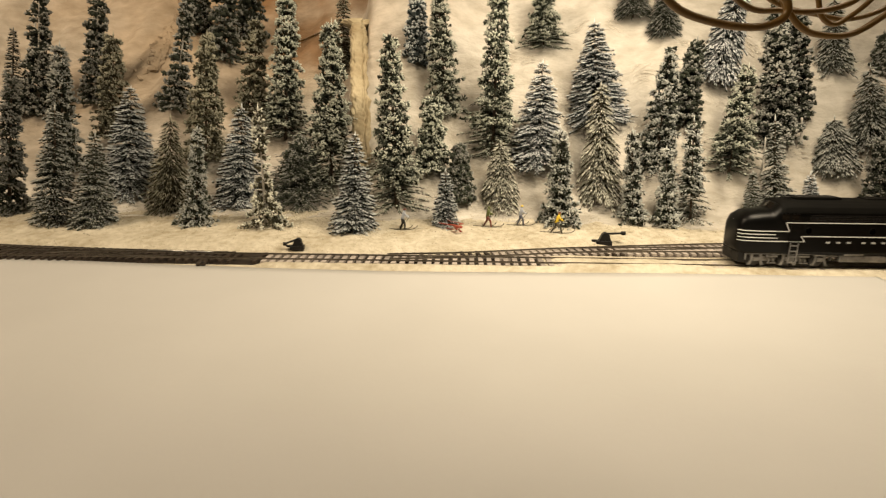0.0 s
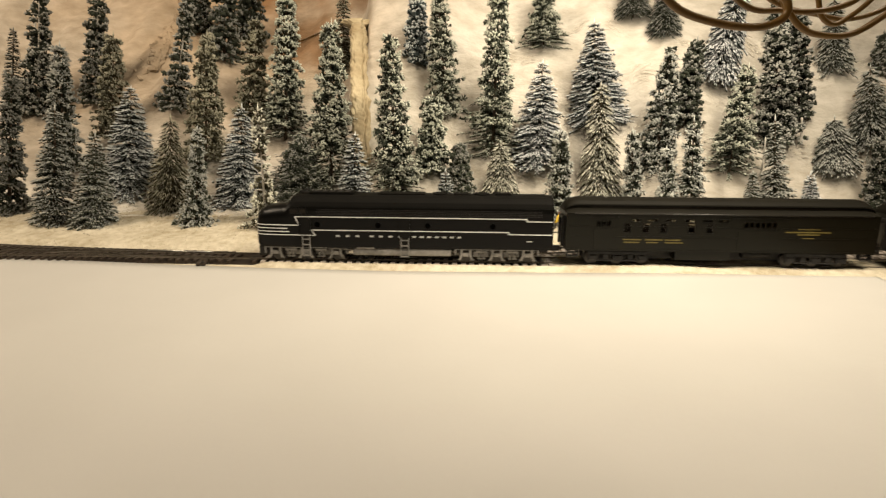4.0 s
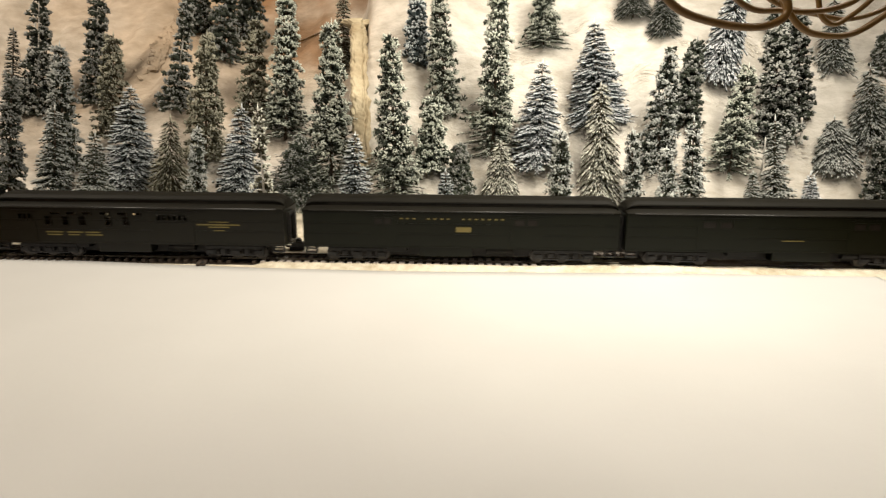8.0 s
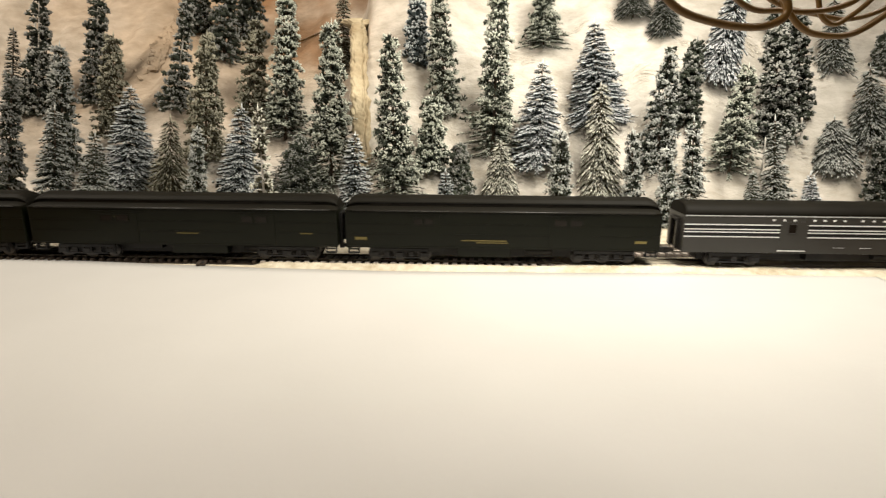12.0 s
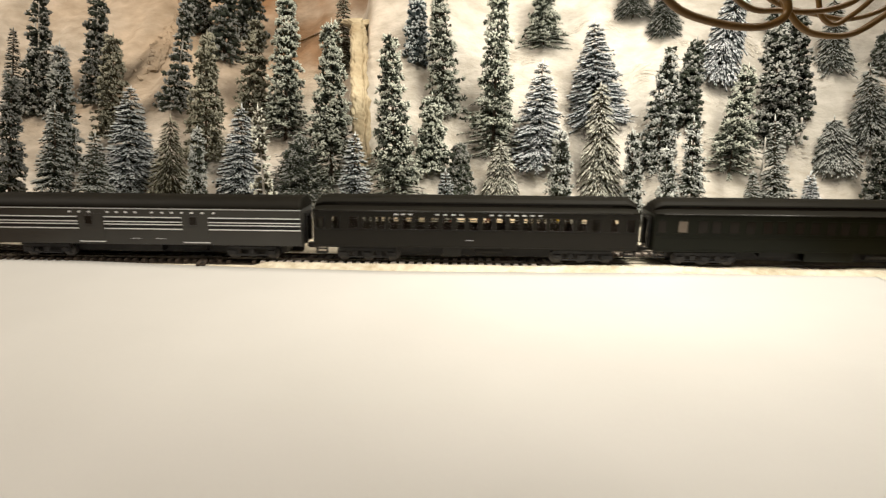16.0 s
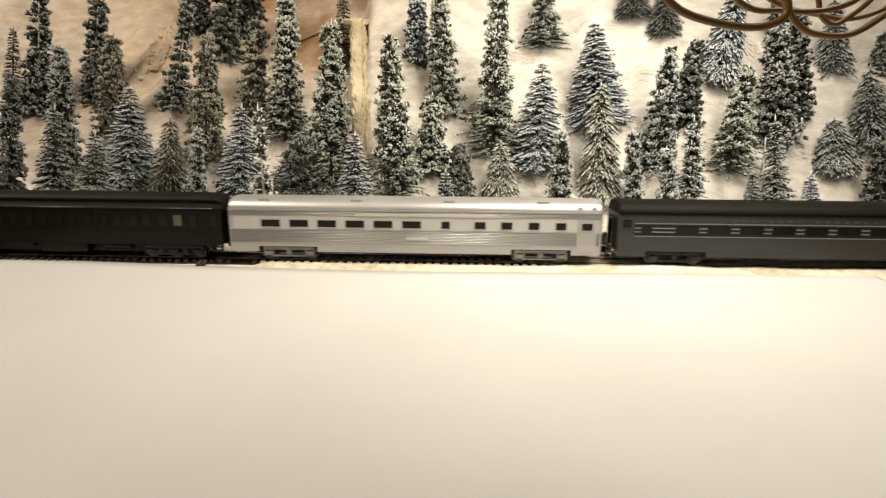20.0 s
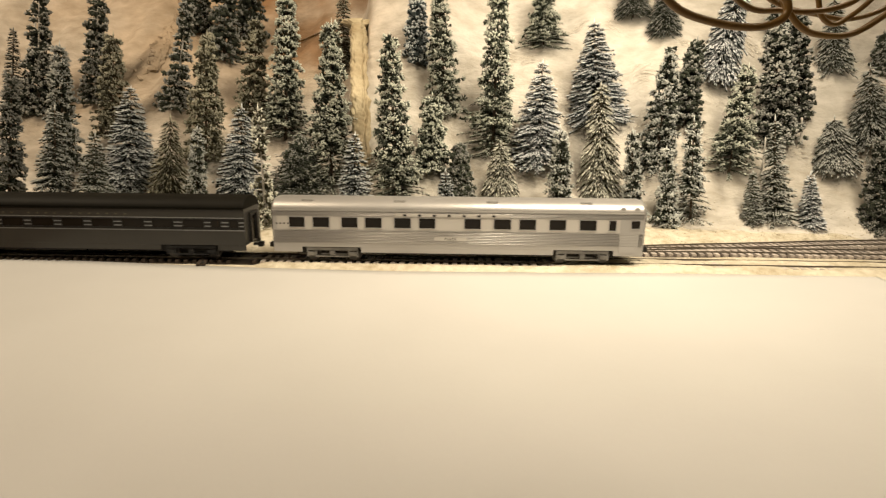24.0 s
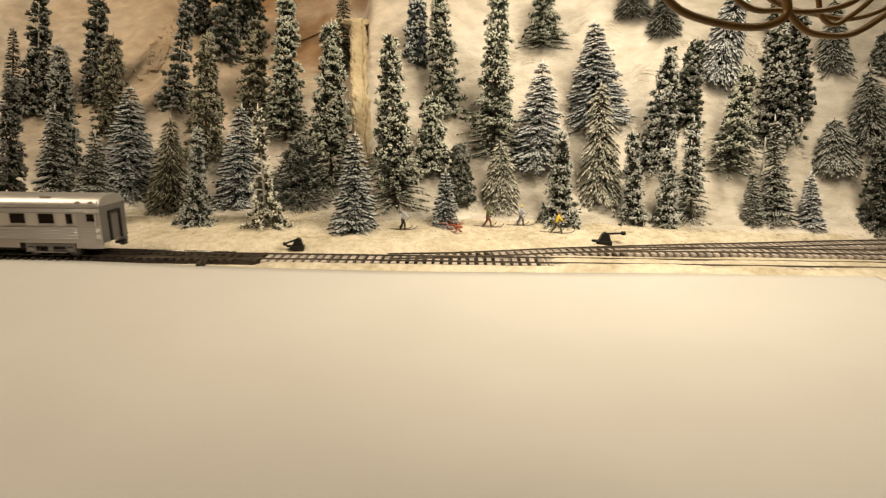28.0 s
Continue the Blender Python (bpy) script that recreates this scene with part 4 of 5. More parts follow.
def locomotive():
    """A streamlined diesel with a rounded nose, its front at -x."""
    L = 0.2413
    w = []
    car = vehicle("locomotive", "dark grey streamlined model diesel locomotive with white stripes", "model locomotive")
    X = lambda d: -L / 2 + d
    form = ((0.0, 0.0085, 0.0150, 0.0300), (0.0010, 0.0115, 0.0130, 0.0362), (0.0035, 0.0140, 0.0118, 0.0410), (0.0085, 0.0158, 0.0115, 0.0438), (0.016, 0.0166, 0.0115, 0.0452), (0.0235, 0.0170, 0.0115, 0.0458), (0.0262, 0.0170, 0.0115, 0.0464),
            (0.0300, 0.0170, 0.0115, 0.0515), (0.0330, 0.0171, 0.0115, 0.0535), (0.040, 0.0172, 0.0115, 0.0542), (0.235, 0.0172, 0.0115, 0.0542), (L, 0.0170, 0.0115, 0.0532))
    secs = []
    for d, hw, zb, zt in form:
        side = min(0.0425, zb + (zt - zb) * 0.70)
        half = [(hw * 0.97, zb), (hw, zb + 0.002), (hw, side)] + [(hw * math.cos(a) ** 0.62, side + (zt - side) * math.sin(a) ** 0.85) for a in (0.25, 0.55, 0.85, 1.15, 1.42)]
        secs.append([Vector((X(d), y, z)) for y, z in mirror(half)])
    bm = loft(bmesh.new(), secs)
    for f in bm.faces:
        f.smooth = f.calc_center_median().x < X(0.034)
        f.material_index = 1 if f.calc_center_median().z > 0.0445 and f.calc_center_median().x > X(0.03) else 0
    part("body", bm, [LOCO, LOCO_ROOF], car)
    hw = 0.0172
    for s in SIDES:
        strip(car, "drip_rail", X(0.034), X(L - 0.001), 0.0440, 0.0449, s, hw, LOCO_ROOF, 0.0005)
        # louvres below the roof edge
        for i in range(4):
            strip(car, "louvre", X(0.052), X(0.232), 0.0384 + 0.0013 * i, 0.0390 + 0.0013 * i, s, hw, BLACK, 0.00035)
        # stripes
        line = lambda a, b, z: strip(car, "stripe", X(a), X(b), z, z + 0.00062, s, hw, WHITE, 0.00045)
        line(0.0340, 0.2200, 0.0365)
        line(0.2200, L - 0.001, 0.0346)
        strip(car, "stripe", X(0.2195), X(0.2203), 0.0346, 0.0371, s, hw, WHITE)
        line(0.0468, 0.206, 0.0257)
        line(0.206, L - 0.001, 0.0240)
        strip(car, "stripe", X(0.2055), X(0.2063), 0.0240, 0.0263, s, hw, WHITE)
        for a, b, za, zb in ((0.0340, 0.0372, 0.0368, 0.0301), (0.0468, 0.0500, 0.0260, 0.0219)):
            y = s * (hw + 0.0001)
            bm = loft(bmesh.new(), [[Vector((X(d) + e, y - s * 0.0003 + u, z)) for e, u in ((-0.0004, -0.0003), (0.0004, -0.0003), (0.0004, 0.0005 * s), (-0.0004, 0.0005 * s))] for d, z in ((a, za), (b, zb))])
            part("stripe", bm, WHITE, car)
        for z, b in ((0.0298, 0.0372), (0.0271, 0.0272), (0.0244, 0.0288), (0.0217, 0.0500)):
            bm = bmesh.new()
            pts = []
            for d, h_, zb, zt in form:
                if d <= 0.0235 and d >= 0.0010:
                    pts.append(Vector((X(d), s * (h_ + 0.00015), z)))
            pts = [Vector((X(0.0006), s * 0.004, z))] + pts + [Vector((X(b), s * (hw + 0.0001), z))]
            tube(bm, pts, 0.00036, 6)
            part("nose_stripe", bm, WHITE, car)
        # portholes, doors, windows
        for d in (0.0520, 0.1010, 0.1410, 0.1930):
            y = s * hw
            bm = tube(bmesh.new(), [(X(d), y - s * 0.0006, 0.0306), (X(d), y + s * 0.0004, 0.0306)], 0.0027, 18)
            ph = part("porthole", bm, LOCO, car)
            part("pane", tube(bmesh.new(), [(X(d), y - s * 0.0004, 0.0306), (X(d), y + s * 0.0006, 0.0306)], 0.0022, 18), HOLE, ph)
        for d in (0.0425, 0.1225):
            door = strip(car, "door", X(d - 0.004), X(d + 0.004), 0.0150, 0.0385, s, hw, LOCO, 0.0003)
            for e in SIDES:
                y = s * (hw + 0.0010)
                part("grab_rail", tube(bmesh.new(), [(X(d + e * 0.0052), y - s * 0.001, 0.0180), (X(d + e * 0.0052), y, 0.0185), (X(d + e * 0.0052), y, 0.0350), (X(d + e * 0.0052), y - s * 0.001, 0.0355)], 0.00025, 5), LOCO_ROOF, car)
        pane(car, X(0.0302), X(0.0362), 0.0392, 0.0432, s, hw, LOCO)
        pane(car, X(0.0375), X(0.0432), 0.0392, 0.0432, s, hw, LOCO)
        # boarding ladders
        for d in (0.0425, 0.1225):
            bm = bmesh.new()
            y0, y1 = sorted((s * 0.0162, s * 0.0178))
            for e in SIDES:
                box(bm, X(d + e * 0.0030) - 0.0004, X(d + e * 0.0030) + 0.0004, y0, y1, 0.0040, 0.0205)
            for z in (0.0045, 0.0090, 0.0135, 0.0180):
                box(bm, X(d - 0.0030), X(d + 0.0030), y0, y1, z, z + 0.0009)
            part("ladder", bm, TRUCK_LOCO, car, "silver boarding ladder")
        part("fuel_tank", boxed(X(0.080), X(0.160), min(s * 0.0105, s * 0.0163), max(s * 0.0105, s * 0.0163), 0.0052, 0.0112, 0.0012), TRUCK_LOCO, car, "silver grey fuel tank")
        part("air_tank", tube(bmesh.new(), [(X(0.083), s * 0.0150, 0.0118), (X(0.098), s * 0.0150, 0.0118)], 0.0019, 12), TRUCK_LOCO, car)
        # windshield panes
        bm = bmesh.new()
        q = [Vector((X(0.0262), s * 0.0008, 0.0468)), Vector((X(0.0275), s * 0.0125, 0.0440)), Vector((X(0.0303), s * 0.0118, 0.0478)), Vector((X(0.0293), s * 0.0008, 0.0510))]
        vs = [bm.verts.new(p + Vector((-0.0007, 0, 0.0004))) for p in q] + [bm.verts.new(p + Vector((0.001, 0, -0.0008))) for p in q]
        for f in ((0, 1, 2, 3), (7, 6, 5, 4), (0, 4, 5, 1), (1, 5, 6, 2), (2, 6, 7, 3), (3, 7, 4, 0)):
            bm.faces.new([vs[i] for i in f])
        bmesh.ops.recalc_face_normals(bm, faces=bm.faces[:])
        part("windshield", bm, GLASS, car)
        # letters stand as bars
        xs = [0.0705 + i * 0.0082 for i in range(3)] + [0.0985 + i * 0.0078 for i in range(4)] + [0.1335 + i * 0.0062 for i in range(7)]
        bars(car, "letter", [X(0.0683 + (d - 0.0705) * 0.98) for d in xs], 0.0044, 0.0205, 0.0223, s, hw, STRIPE)
        bars(car, "road_number", [X(0.2225)], 0.0060, 0.0182, 0.0192, s, hw, WHITE)
        part("sill_pipe", tube(bmesh.new(), [(X(0.06), s * 0.0150, 0.0108), (X(0.075), s * 0.0155, 0.0105), (X(0.079), s * 0.0150, 0.0100)], 0.0009, 7), TRUCK_LOCO, car)
    # roof details
    for d in (0.150, 0.167, 0.184):
        part("roof_fan", tube(bmesh.new(), [(X(d), 0, 0.0538), (X(d), 0, 0.0550)], 0.0062, 20), LOCO_ROOF, car)
    part("roof_hatch", boxed(X(0.044), X(0.080), -0.0075, 0.0075, 0.0536, 0.0556, 0.0005), LOCO_ROOF, car)
    for i in range(5):
        part("hatch_slot", boxed(X(0.047 + 0.0063 * i), X(0.0515 + 0.0063 * i), -0.0060, 0.0060, 0.0554, 0.0558), BLACK, car)
    part("roof_hatch", boxed(X(0.100), X(0.138), -0.0065, 0.0065, 0.0536, 0.0549, 0.0005), LOCO_ROOF, car)
    part("steam_vent", boxed(X(0.195), X(0.208), -0.0050, 0.0050, 0.0536, 0.0553, 0.0005), LOCO_ROOF, car)
    for s in SIDES:
        part("horn", tube(bmesh.new(), [(X(0.036), s * 0.006, 0.0556), (X(0.043), s * 0.006, 0.0556)], 0.0009, 10, 0.0004), BLACK, car)
    part("headlight", tube(bmesh.new(), [(X(0.0018), 0, 0.0335), (X(0.0075), 0, 0.0345)], 0.0034, 18), WHITE, car, "pale round headlight lens")
    part("pilot", boxed(X(0.002), X(0.013), -0.0138, 0.0138, 0.0035, 0.0122, 0.0010), BLACK, car)
    part("underframe", boxed(X(0.012), X(L - 0.003), -0.0100, 0.0100, 0.0080, 0.0120), BLACK, car)
    for d in (0.041, 0.197):
        truck(car, X(d), 3, 0.050, TRUCK_LOCO, "silver grey six-wheel truck", w, True)
    coupler(car, X(0.0100), -1)
    coupler(car, X(L), 1)
    add(car, -0.0593, L, w)
    return car


locomotive()

# 1: mail car with small windows and two doors
w = []
L = 0.2425
c = heavyweight("dark drab heavyweight mail car with small windows and yellow lettering", L, BROWNISH, w, (0.36, 0.54), doors=((0.09, 0.155, 3), (0.555, 0.695, 6)),
                windows=[(a, a + 0.021) for a in (0.188, 0.247, 0.304, 0.394, 0.454)], transoms=[(a, a + 0.030) for a in (0.21, 0.265, 0.32, 0.38, 0.44, 0.49)], hollow=True)
for s in SIDES:
    X = lambda f: -L / 2 + f * L
    for a, b, z in ((0.185, 0.245, 0.0212), (0.258, 0.314, 0.0212), (0.322, 0.372, 0.0212), (0.19, 0.24, 0.0190), (0.262, 0.30, 0.0190), (0.322, 0.38, 0.0190), (0.745, 0.815, 0.0312), (0.705, 0.85, 0.0287), (0.745, 0.815, 0.0268), (0.762, 0.800, 0.0238)):
        strip(c, "letter", X(a), X(b), z, z + 0.0009, s, HW, YELLOW, 0.00022, "line of yellow lettering")
add(c, 0.1921, L, w)
# 2: baggage car
w = []
L = 0.2535
c = heavyweight("dark green heavyweight baggage car with yellow lettering", L, GREEN, w, (0.37, 0.54), doors=((0.22, 0.30, 2), (0.66, 0.765, 2)))
for s in SIDES:
    X = lambda f: -L / 2 + f * L
    bars(c, "letter", [X(0.315 + 0.020 * i) for i in range(3)] + [X(0.400 + 0.021 * i) for i in range(4)] + [X(0.510 + 0.0205 * i) for i in range(7)], 0.0032, 0.0356, 0.0370, s, HW, YELLOW)
    strip(c, "number_board", X(0.487), X(0.535), 0.0258, 0.0298, s, HW, YELLOW, 0.0003, "yellow number board")
add(c, 0.4498, L, w)
# 3: baggage car
w = []
c = heavyweight("dark green heavyweight baggage car, nearly black", L, GREEN, w, (0.46, 0.64), doors=((0.22, 0.355, 2), (0.68, 0.80, 2)))
for s in SIDES:
    strip(c, "letter", X(0.48), X(0.55), 0.0218, 0.0224, s, HW, YELLOW, 0.00022)
    strip(c, "letter", X(0.88), X(0.92), 0.0226, 0.0232, s, HW, YELLOW, 0.00022)
add(c, 0.7083, L, w)
# 4: baggage car
w = []
L = 0.2516
c = heavyweight("dark green heavyweight express car with small yellow numbers", L, GREEN, w, (0.36, 0.53), doors=((0.21, 0.30, 2), (0.65, 0.78, 2)))
for s in SIDES:
    X = lambda f: -L / 2 + f * L
    for a, b, z, h in ((0.03, 0.068, 0.0186, 0.0022), (0.37, 0.515, 0.0186, 0.0007), (0.92, 0.957, 0.0182, 0.0020), (0.42, 0.52, 0.0170, 0.0006)):
        strip(c, "letter", X(a), X(b), z, z + h, s, HW, YELLOW, 0.00022)
add(c, 0.9684, L, w)
# 5: grey streamlined baggage car
w = []
L = 0.2582
c = streamlined("grey streamlined baggage car with white-edged dark bands", L, GREY, ROOF, w, False, (0.043, 0.032), None)
X = lambda f: -L / 2 + f * L
for s in SIDES:
    for a, b in ((0.0, 0.288), (0.372, 0.622), (0.707, 0.998)):
        strip(c, "dark_band", X(a), X(b), 0.0252, 0.0345, s, HW, GREY_DARK, 0.00012, "dark band along the side")
        strip(c, "grey_band", X(a), X(b), 0.0288, 0.0304, s, HW, GREY_DARK, 0.00018)
        for z in (0.0343, 0.0306, 0.0284, 0.0247):
            strip(c, "stripe", X(a), X(b), z, z + 0.0008, s, HW, WHITE, 0.00026)
    for a, b in ((0.288, 0.372), (0.622, 0.707)):
        strip(c, "baggage_door", X(a) + 0.0006, X(b) - 0.0006, 0.0150, 0.0375, s, HW, GREY, 0.0003)
        m = (a + b) / 2 - 0.006
        pane(c, X(m - 0.011), X(m + 0.011), 0.0288, 0.0352, s, HW + 0.0003, GREY)
        strip(c, "door_sill", X(a), X(b), 0.0138, 0.0146, s, HW, WHITE, 0.0003)
    bars(c, "letter", [X(f) for f in (0.266, 0.297, 0.328, 0.387, 0.417, 0.446, 0.476, 0.529, 0.562, 0.593, 0.625, 0.656, 0.69, 0.725)], 0.0030, 0.0378, 0.0396, s, HW, WHITE)
    bars(c, "road_number", [X(0.47), X(0.55)], 0.012, 0.0168, 0.0174, s, HW, WHITE)
    strip(c, "roof_edge", X(0), X(1), 0.0413, 0.0421, s, HW, STRIPE, 0.0003)
ends(c, L, HW, 0.012, 0.042, BLACK)
for e in SIDES:
    truck(c, e * (L / 2 - 0.043), 2, 0.032, TRUCK_BLACK, "black four-wheel truck", w)
add(c, 1.2374, L, w)
# 6: heavyweight coach
w = []
L = 0.2605
wins = [(0.010, 0.035), (0.060, 0.082)] + [(0.113 + 0.0412 * i, 0.113 + 0.0412 * i + 0.0265) for i in range(19)] + [(0.915, 0.935), (0.962, 0.985)]
c = heavyweight("drab heavyweight coach with a long row of windows and white lettering", L, OLIVE_COACH, w, (0.40, 0.46), windows=wins, belts=(0.0262,), hollow=True)
X = lambda f: -L / 2 + f * L
for s in SIDES:
    bars(c, "letter", [X(0.258 + 0.022 * i) for i in range(3)] + [X(0.385 + 0.0245 * i) for i in range(4)] + [X(0.552 + 0.0245 * i) for i in range(7)], 0.0042, 0.0390, 0.0405, s, HW, WHITE)
    for a, b in wins[2:21]:
        strip(c, "sash", X(a), X(b), 0.0350, 0.0356, s, HW, OLIVE_COACH, 0.0004)
    bars(c, "road_number", [X(0.485)], 0.009, 0.0186, 0.0194, s, HW, STRIPE)
add(c, 1.5052, L, w)
# 7: heavyweight sleeper
w = []
L = 0.2716
wins = [(0.010, 0.032)] + [(a, a + 0.026) for a in (0.068, 0.125, 0.165, 0.215, 0.262, 0.31, 0.35, 0.40, 0.445, 0.49, 0.53, 0.58, 0.63, 0.67, 0.72, 0.76, 0.81, 0.855, 0.90)] + [(0.962, 0.985)]
c = heavyweight("very dark green heavyweight sleeping car with dim windows", L, GREEN, w, (0.44, 0.58), windows=wins, belts=(0.0262, 0.0235))
X = lambda f: -L / 2 + f * L
for s in SIDES:
    strip(c, "window_shade", X(0.068), X(0.094), 0.0280, 0.0368, s, HW, SHADE, 0.0002, "dull tan window shade")
    strip(c, "window_shade", X(0.855), X(0.881), 0.0280, 0.0368, s, HW, DRAB, 0.0002)
add(c, 1.7775, L, w)


def silver_car(label, L, front, wins, z0, z1, signs):
    w = []
    c = streamlined(label, L, SILVER, SILVER, w, True, (0.047, 0.034), ((0.0160, 0.0262, 8), (0.0382, 0.0415, 3)))
    X = lambda f: -L / 2 + f * L
    for s in SIDES:
        strip(c, "window_band", X(0.012), X(0.988), 0.0268, 0.0374, s, HW, SILVER_PALE, 0.0002)
        for a, b in wins:
            pane(c, X(a), X(b), z0 if b < 0.98 or a < 0.96 else z0 + 0.002, z1, s, HW + (0.0003 if a < 0.93 else 0.0007), SILVER)
        strip(c, "belt_rail", X(0.0), X(1.0), 0.0262, 0.0267, s, HW, SILVER, 0.0007)
        strip(c, "side_door", X(0.935), X(0.985), 0.0110, 0.0372, s, HW, SILVER, 0.0006)
        for d in (0.935, 0.972):
            part("roof_light", boxed(X(d), X(d) + 0.0035, min(s * 0.0158, s * 0.0170), max(s * 0.0158, s * 0.0170), 0.0446, 0.0470, 0.0003), SILVER_DULL, c)
        strip(c, "letter_board", *signs[0], 0.0378, 0.0404, s, HW, SILVER_PALE, 0.0008)
        strip(c, "name_board", *signs[1], 0.0188, 0.0216, s, HW, SILVER_PALE, 0.0009)
        strip(c, "rain_gutter", X(0), X(1), 0.0419, 0.0426, s, HW, SILVER, 0.0008)
    for i in range(4):
        part("roof_plate", boxed(X(0.08 + 0.25 * i), X(0.11 + 0.25 * i), -0.0135, -0.0105, 0.0478, 0.0505, 0.0003), SILVER, c)
    ends(c, L, HW, 0.012, 0.042, BLACK, SILVER_END)
    for e in SIDES:
        truck(c, e * (L / 2 - 0.047), 2, 0.034, TRUCK_GREY, "silver grey four-wheel truck", w)
    add(c, front, L, w)
    return c


# 8: silver diner
L = 0.2992
wins8 = [(a, a + 0.050) for a in (0.0895, 0.1655, 0.2415, 0.317, 0.393, 0.470)] + [(0.575, 0.597), (0.663, 0.692), (0.734, 0.763), (0.807, 0.835), (0.879, 0.906), (0.947, 0.975)]
c8 = silver_car("fluted silver streamlined dining car with dark windows", L, 2.0554, wins8, 0.0285, 0.0342, ((-0.047, 0.065), (-0.006, 0.012)))
# 9: grey sleeper
w = []
L = 0.2956
c = streamlined("grey streamlined sleeping car with dark window band and white stripes", L, GREY, ROOF, w, True, (0.047, 0.034), None)
X = lambda f: -L / 2 + f * L
marks = ((0.043, 0.060), (0.090, 0.151), (0.214, 0.234), (0.298, 0.320), (0.384, 0.404), (0.468, 0.489), (0.552, 0.573), (0.637, 0.658), (0.722, 0.743), (0.804, 0.828), (0.889, 0.907), (0.936, 0.957), (0.985, 0.999))
for s in SIDES:
    strip(c, "window_band", X(0.043), X(1.0), 0.0248, 0.0346, s, HW, GREY_DARK, 0.00015, "dark window band")
    for z in (0.0344, 0.0242):
        strip(c, "stripe", X(0.043), X(1.0), z, z + 0.0007, s, HW, DIM_STRIPE, 0.00028)
    for a, b in marks:
        for z in (0.0306, 0.0276):
            strip(c, "stripe", X(a), X(b), z, z + 0.0009, s, HW, DIM_STRIPE, 0.00028)
    for (a, b), (d, e) in zip(marks, marks[1:]):
        pane(c, X(b) + 0.0008, X(d) - 0.0008, 0.0268, 0.0332, s, HW + 0.0001, GREY_DARK)
    pane(c, X(0.010), X(0.034), 0.0312, 0.0378, s, HW + 0.0003, GREY)
    strip(c, "side_door", X(0.006), X(0.040), 0.0125, 0.0390, s, HW, GREY, 0.0002)
    bars(c, "letter", [X(f) for f in (0.304, 0.328, 0.352, 0.400, 0.425, 0.449, 0.473, 0.52, 0.545, 0.57, 0.595, 0.62, 0.645, 0.67)], 0.0028, 0.0365, 0.0382, s, HW, DRAB)
    strip(c, "roof_edge", X(0), X(1), 0.0414, 0.0422, s, HW, ROOF, 0.0006)
ends(c, L, HW, 0.012, 0.042, BLACK)
for e in SIDES:
    truck(c, e * (L / 2 - 0.047), 2, 0.034, TRUCK_BLACK, "black four-wheel truck", w)
add(c, 2.3677, L, w)
# 10: last car, silver sleeper
L = 0.2972
wins10 = [(0.046, 0.088), (0.111, 0.155), (0.189, 0.232), (0.253, 0.297), (0.332, 0.376), (0.399, 0.442), (0.521, 0.564), (0.600, 0.645), (0.668, 0.711), (0.748, 0.791), (0.828, 0.872), (0.906, 0.924), (0.964, 0.986)]
c10 = silver_car("fluted silver streamlined sleeping car at the end of the train", L, 2.6865, wins10, 0.0286, 0.0367, ((-0.0495, 0.0420), (-0.0180, 0.0080)))
for s in SIDES:
    bars(c10, "letter", [-0.0415 + 0.0118 * i for i in range(7)], 0.0034, 0.0381, 0.0400, s, HW + 0.0008, BLACK)
    bars(c10, "road_number", [-L / 2 + 0.0035 + 0.0030 * i for i in range(4)], 0.0018, 0.0306, 0.0322, s, HW + 0.0002, BLACK)


def words(name, text, size, x, z, s, y, material, parent):
    """Lettering in the built-in font, flat against side s."""
    cu = bpy.data.curves.new(name, "FONT")
    cu.body, cu.size, cu.extrude, cu.align_x, cu.space_character = text, size, 0.0001, "CENTER", 1.25
    tmp = new(name, cu)
    me = bpy.data.meshes.new_from_object(tmp.evaluated_get(bpy.context.evaluated_depsgraph_get()))
    bpy.data.objects.remove(tmp)
    me.materials.append(material)
    ob = new(name, me)
    ob.parent = parent
    ob.matrix_local = pose(x, s * y, z, 90, 0, 0 if s < 0 else 180)
    return ob


for s in SIDES:
    words("name_lettering", "PLAZA", 0.0026, -0.0050, 0.0193, s, HW + 0.0010, BLACK, c10)

# ---- figurines, switch stands, cables and twigs ----


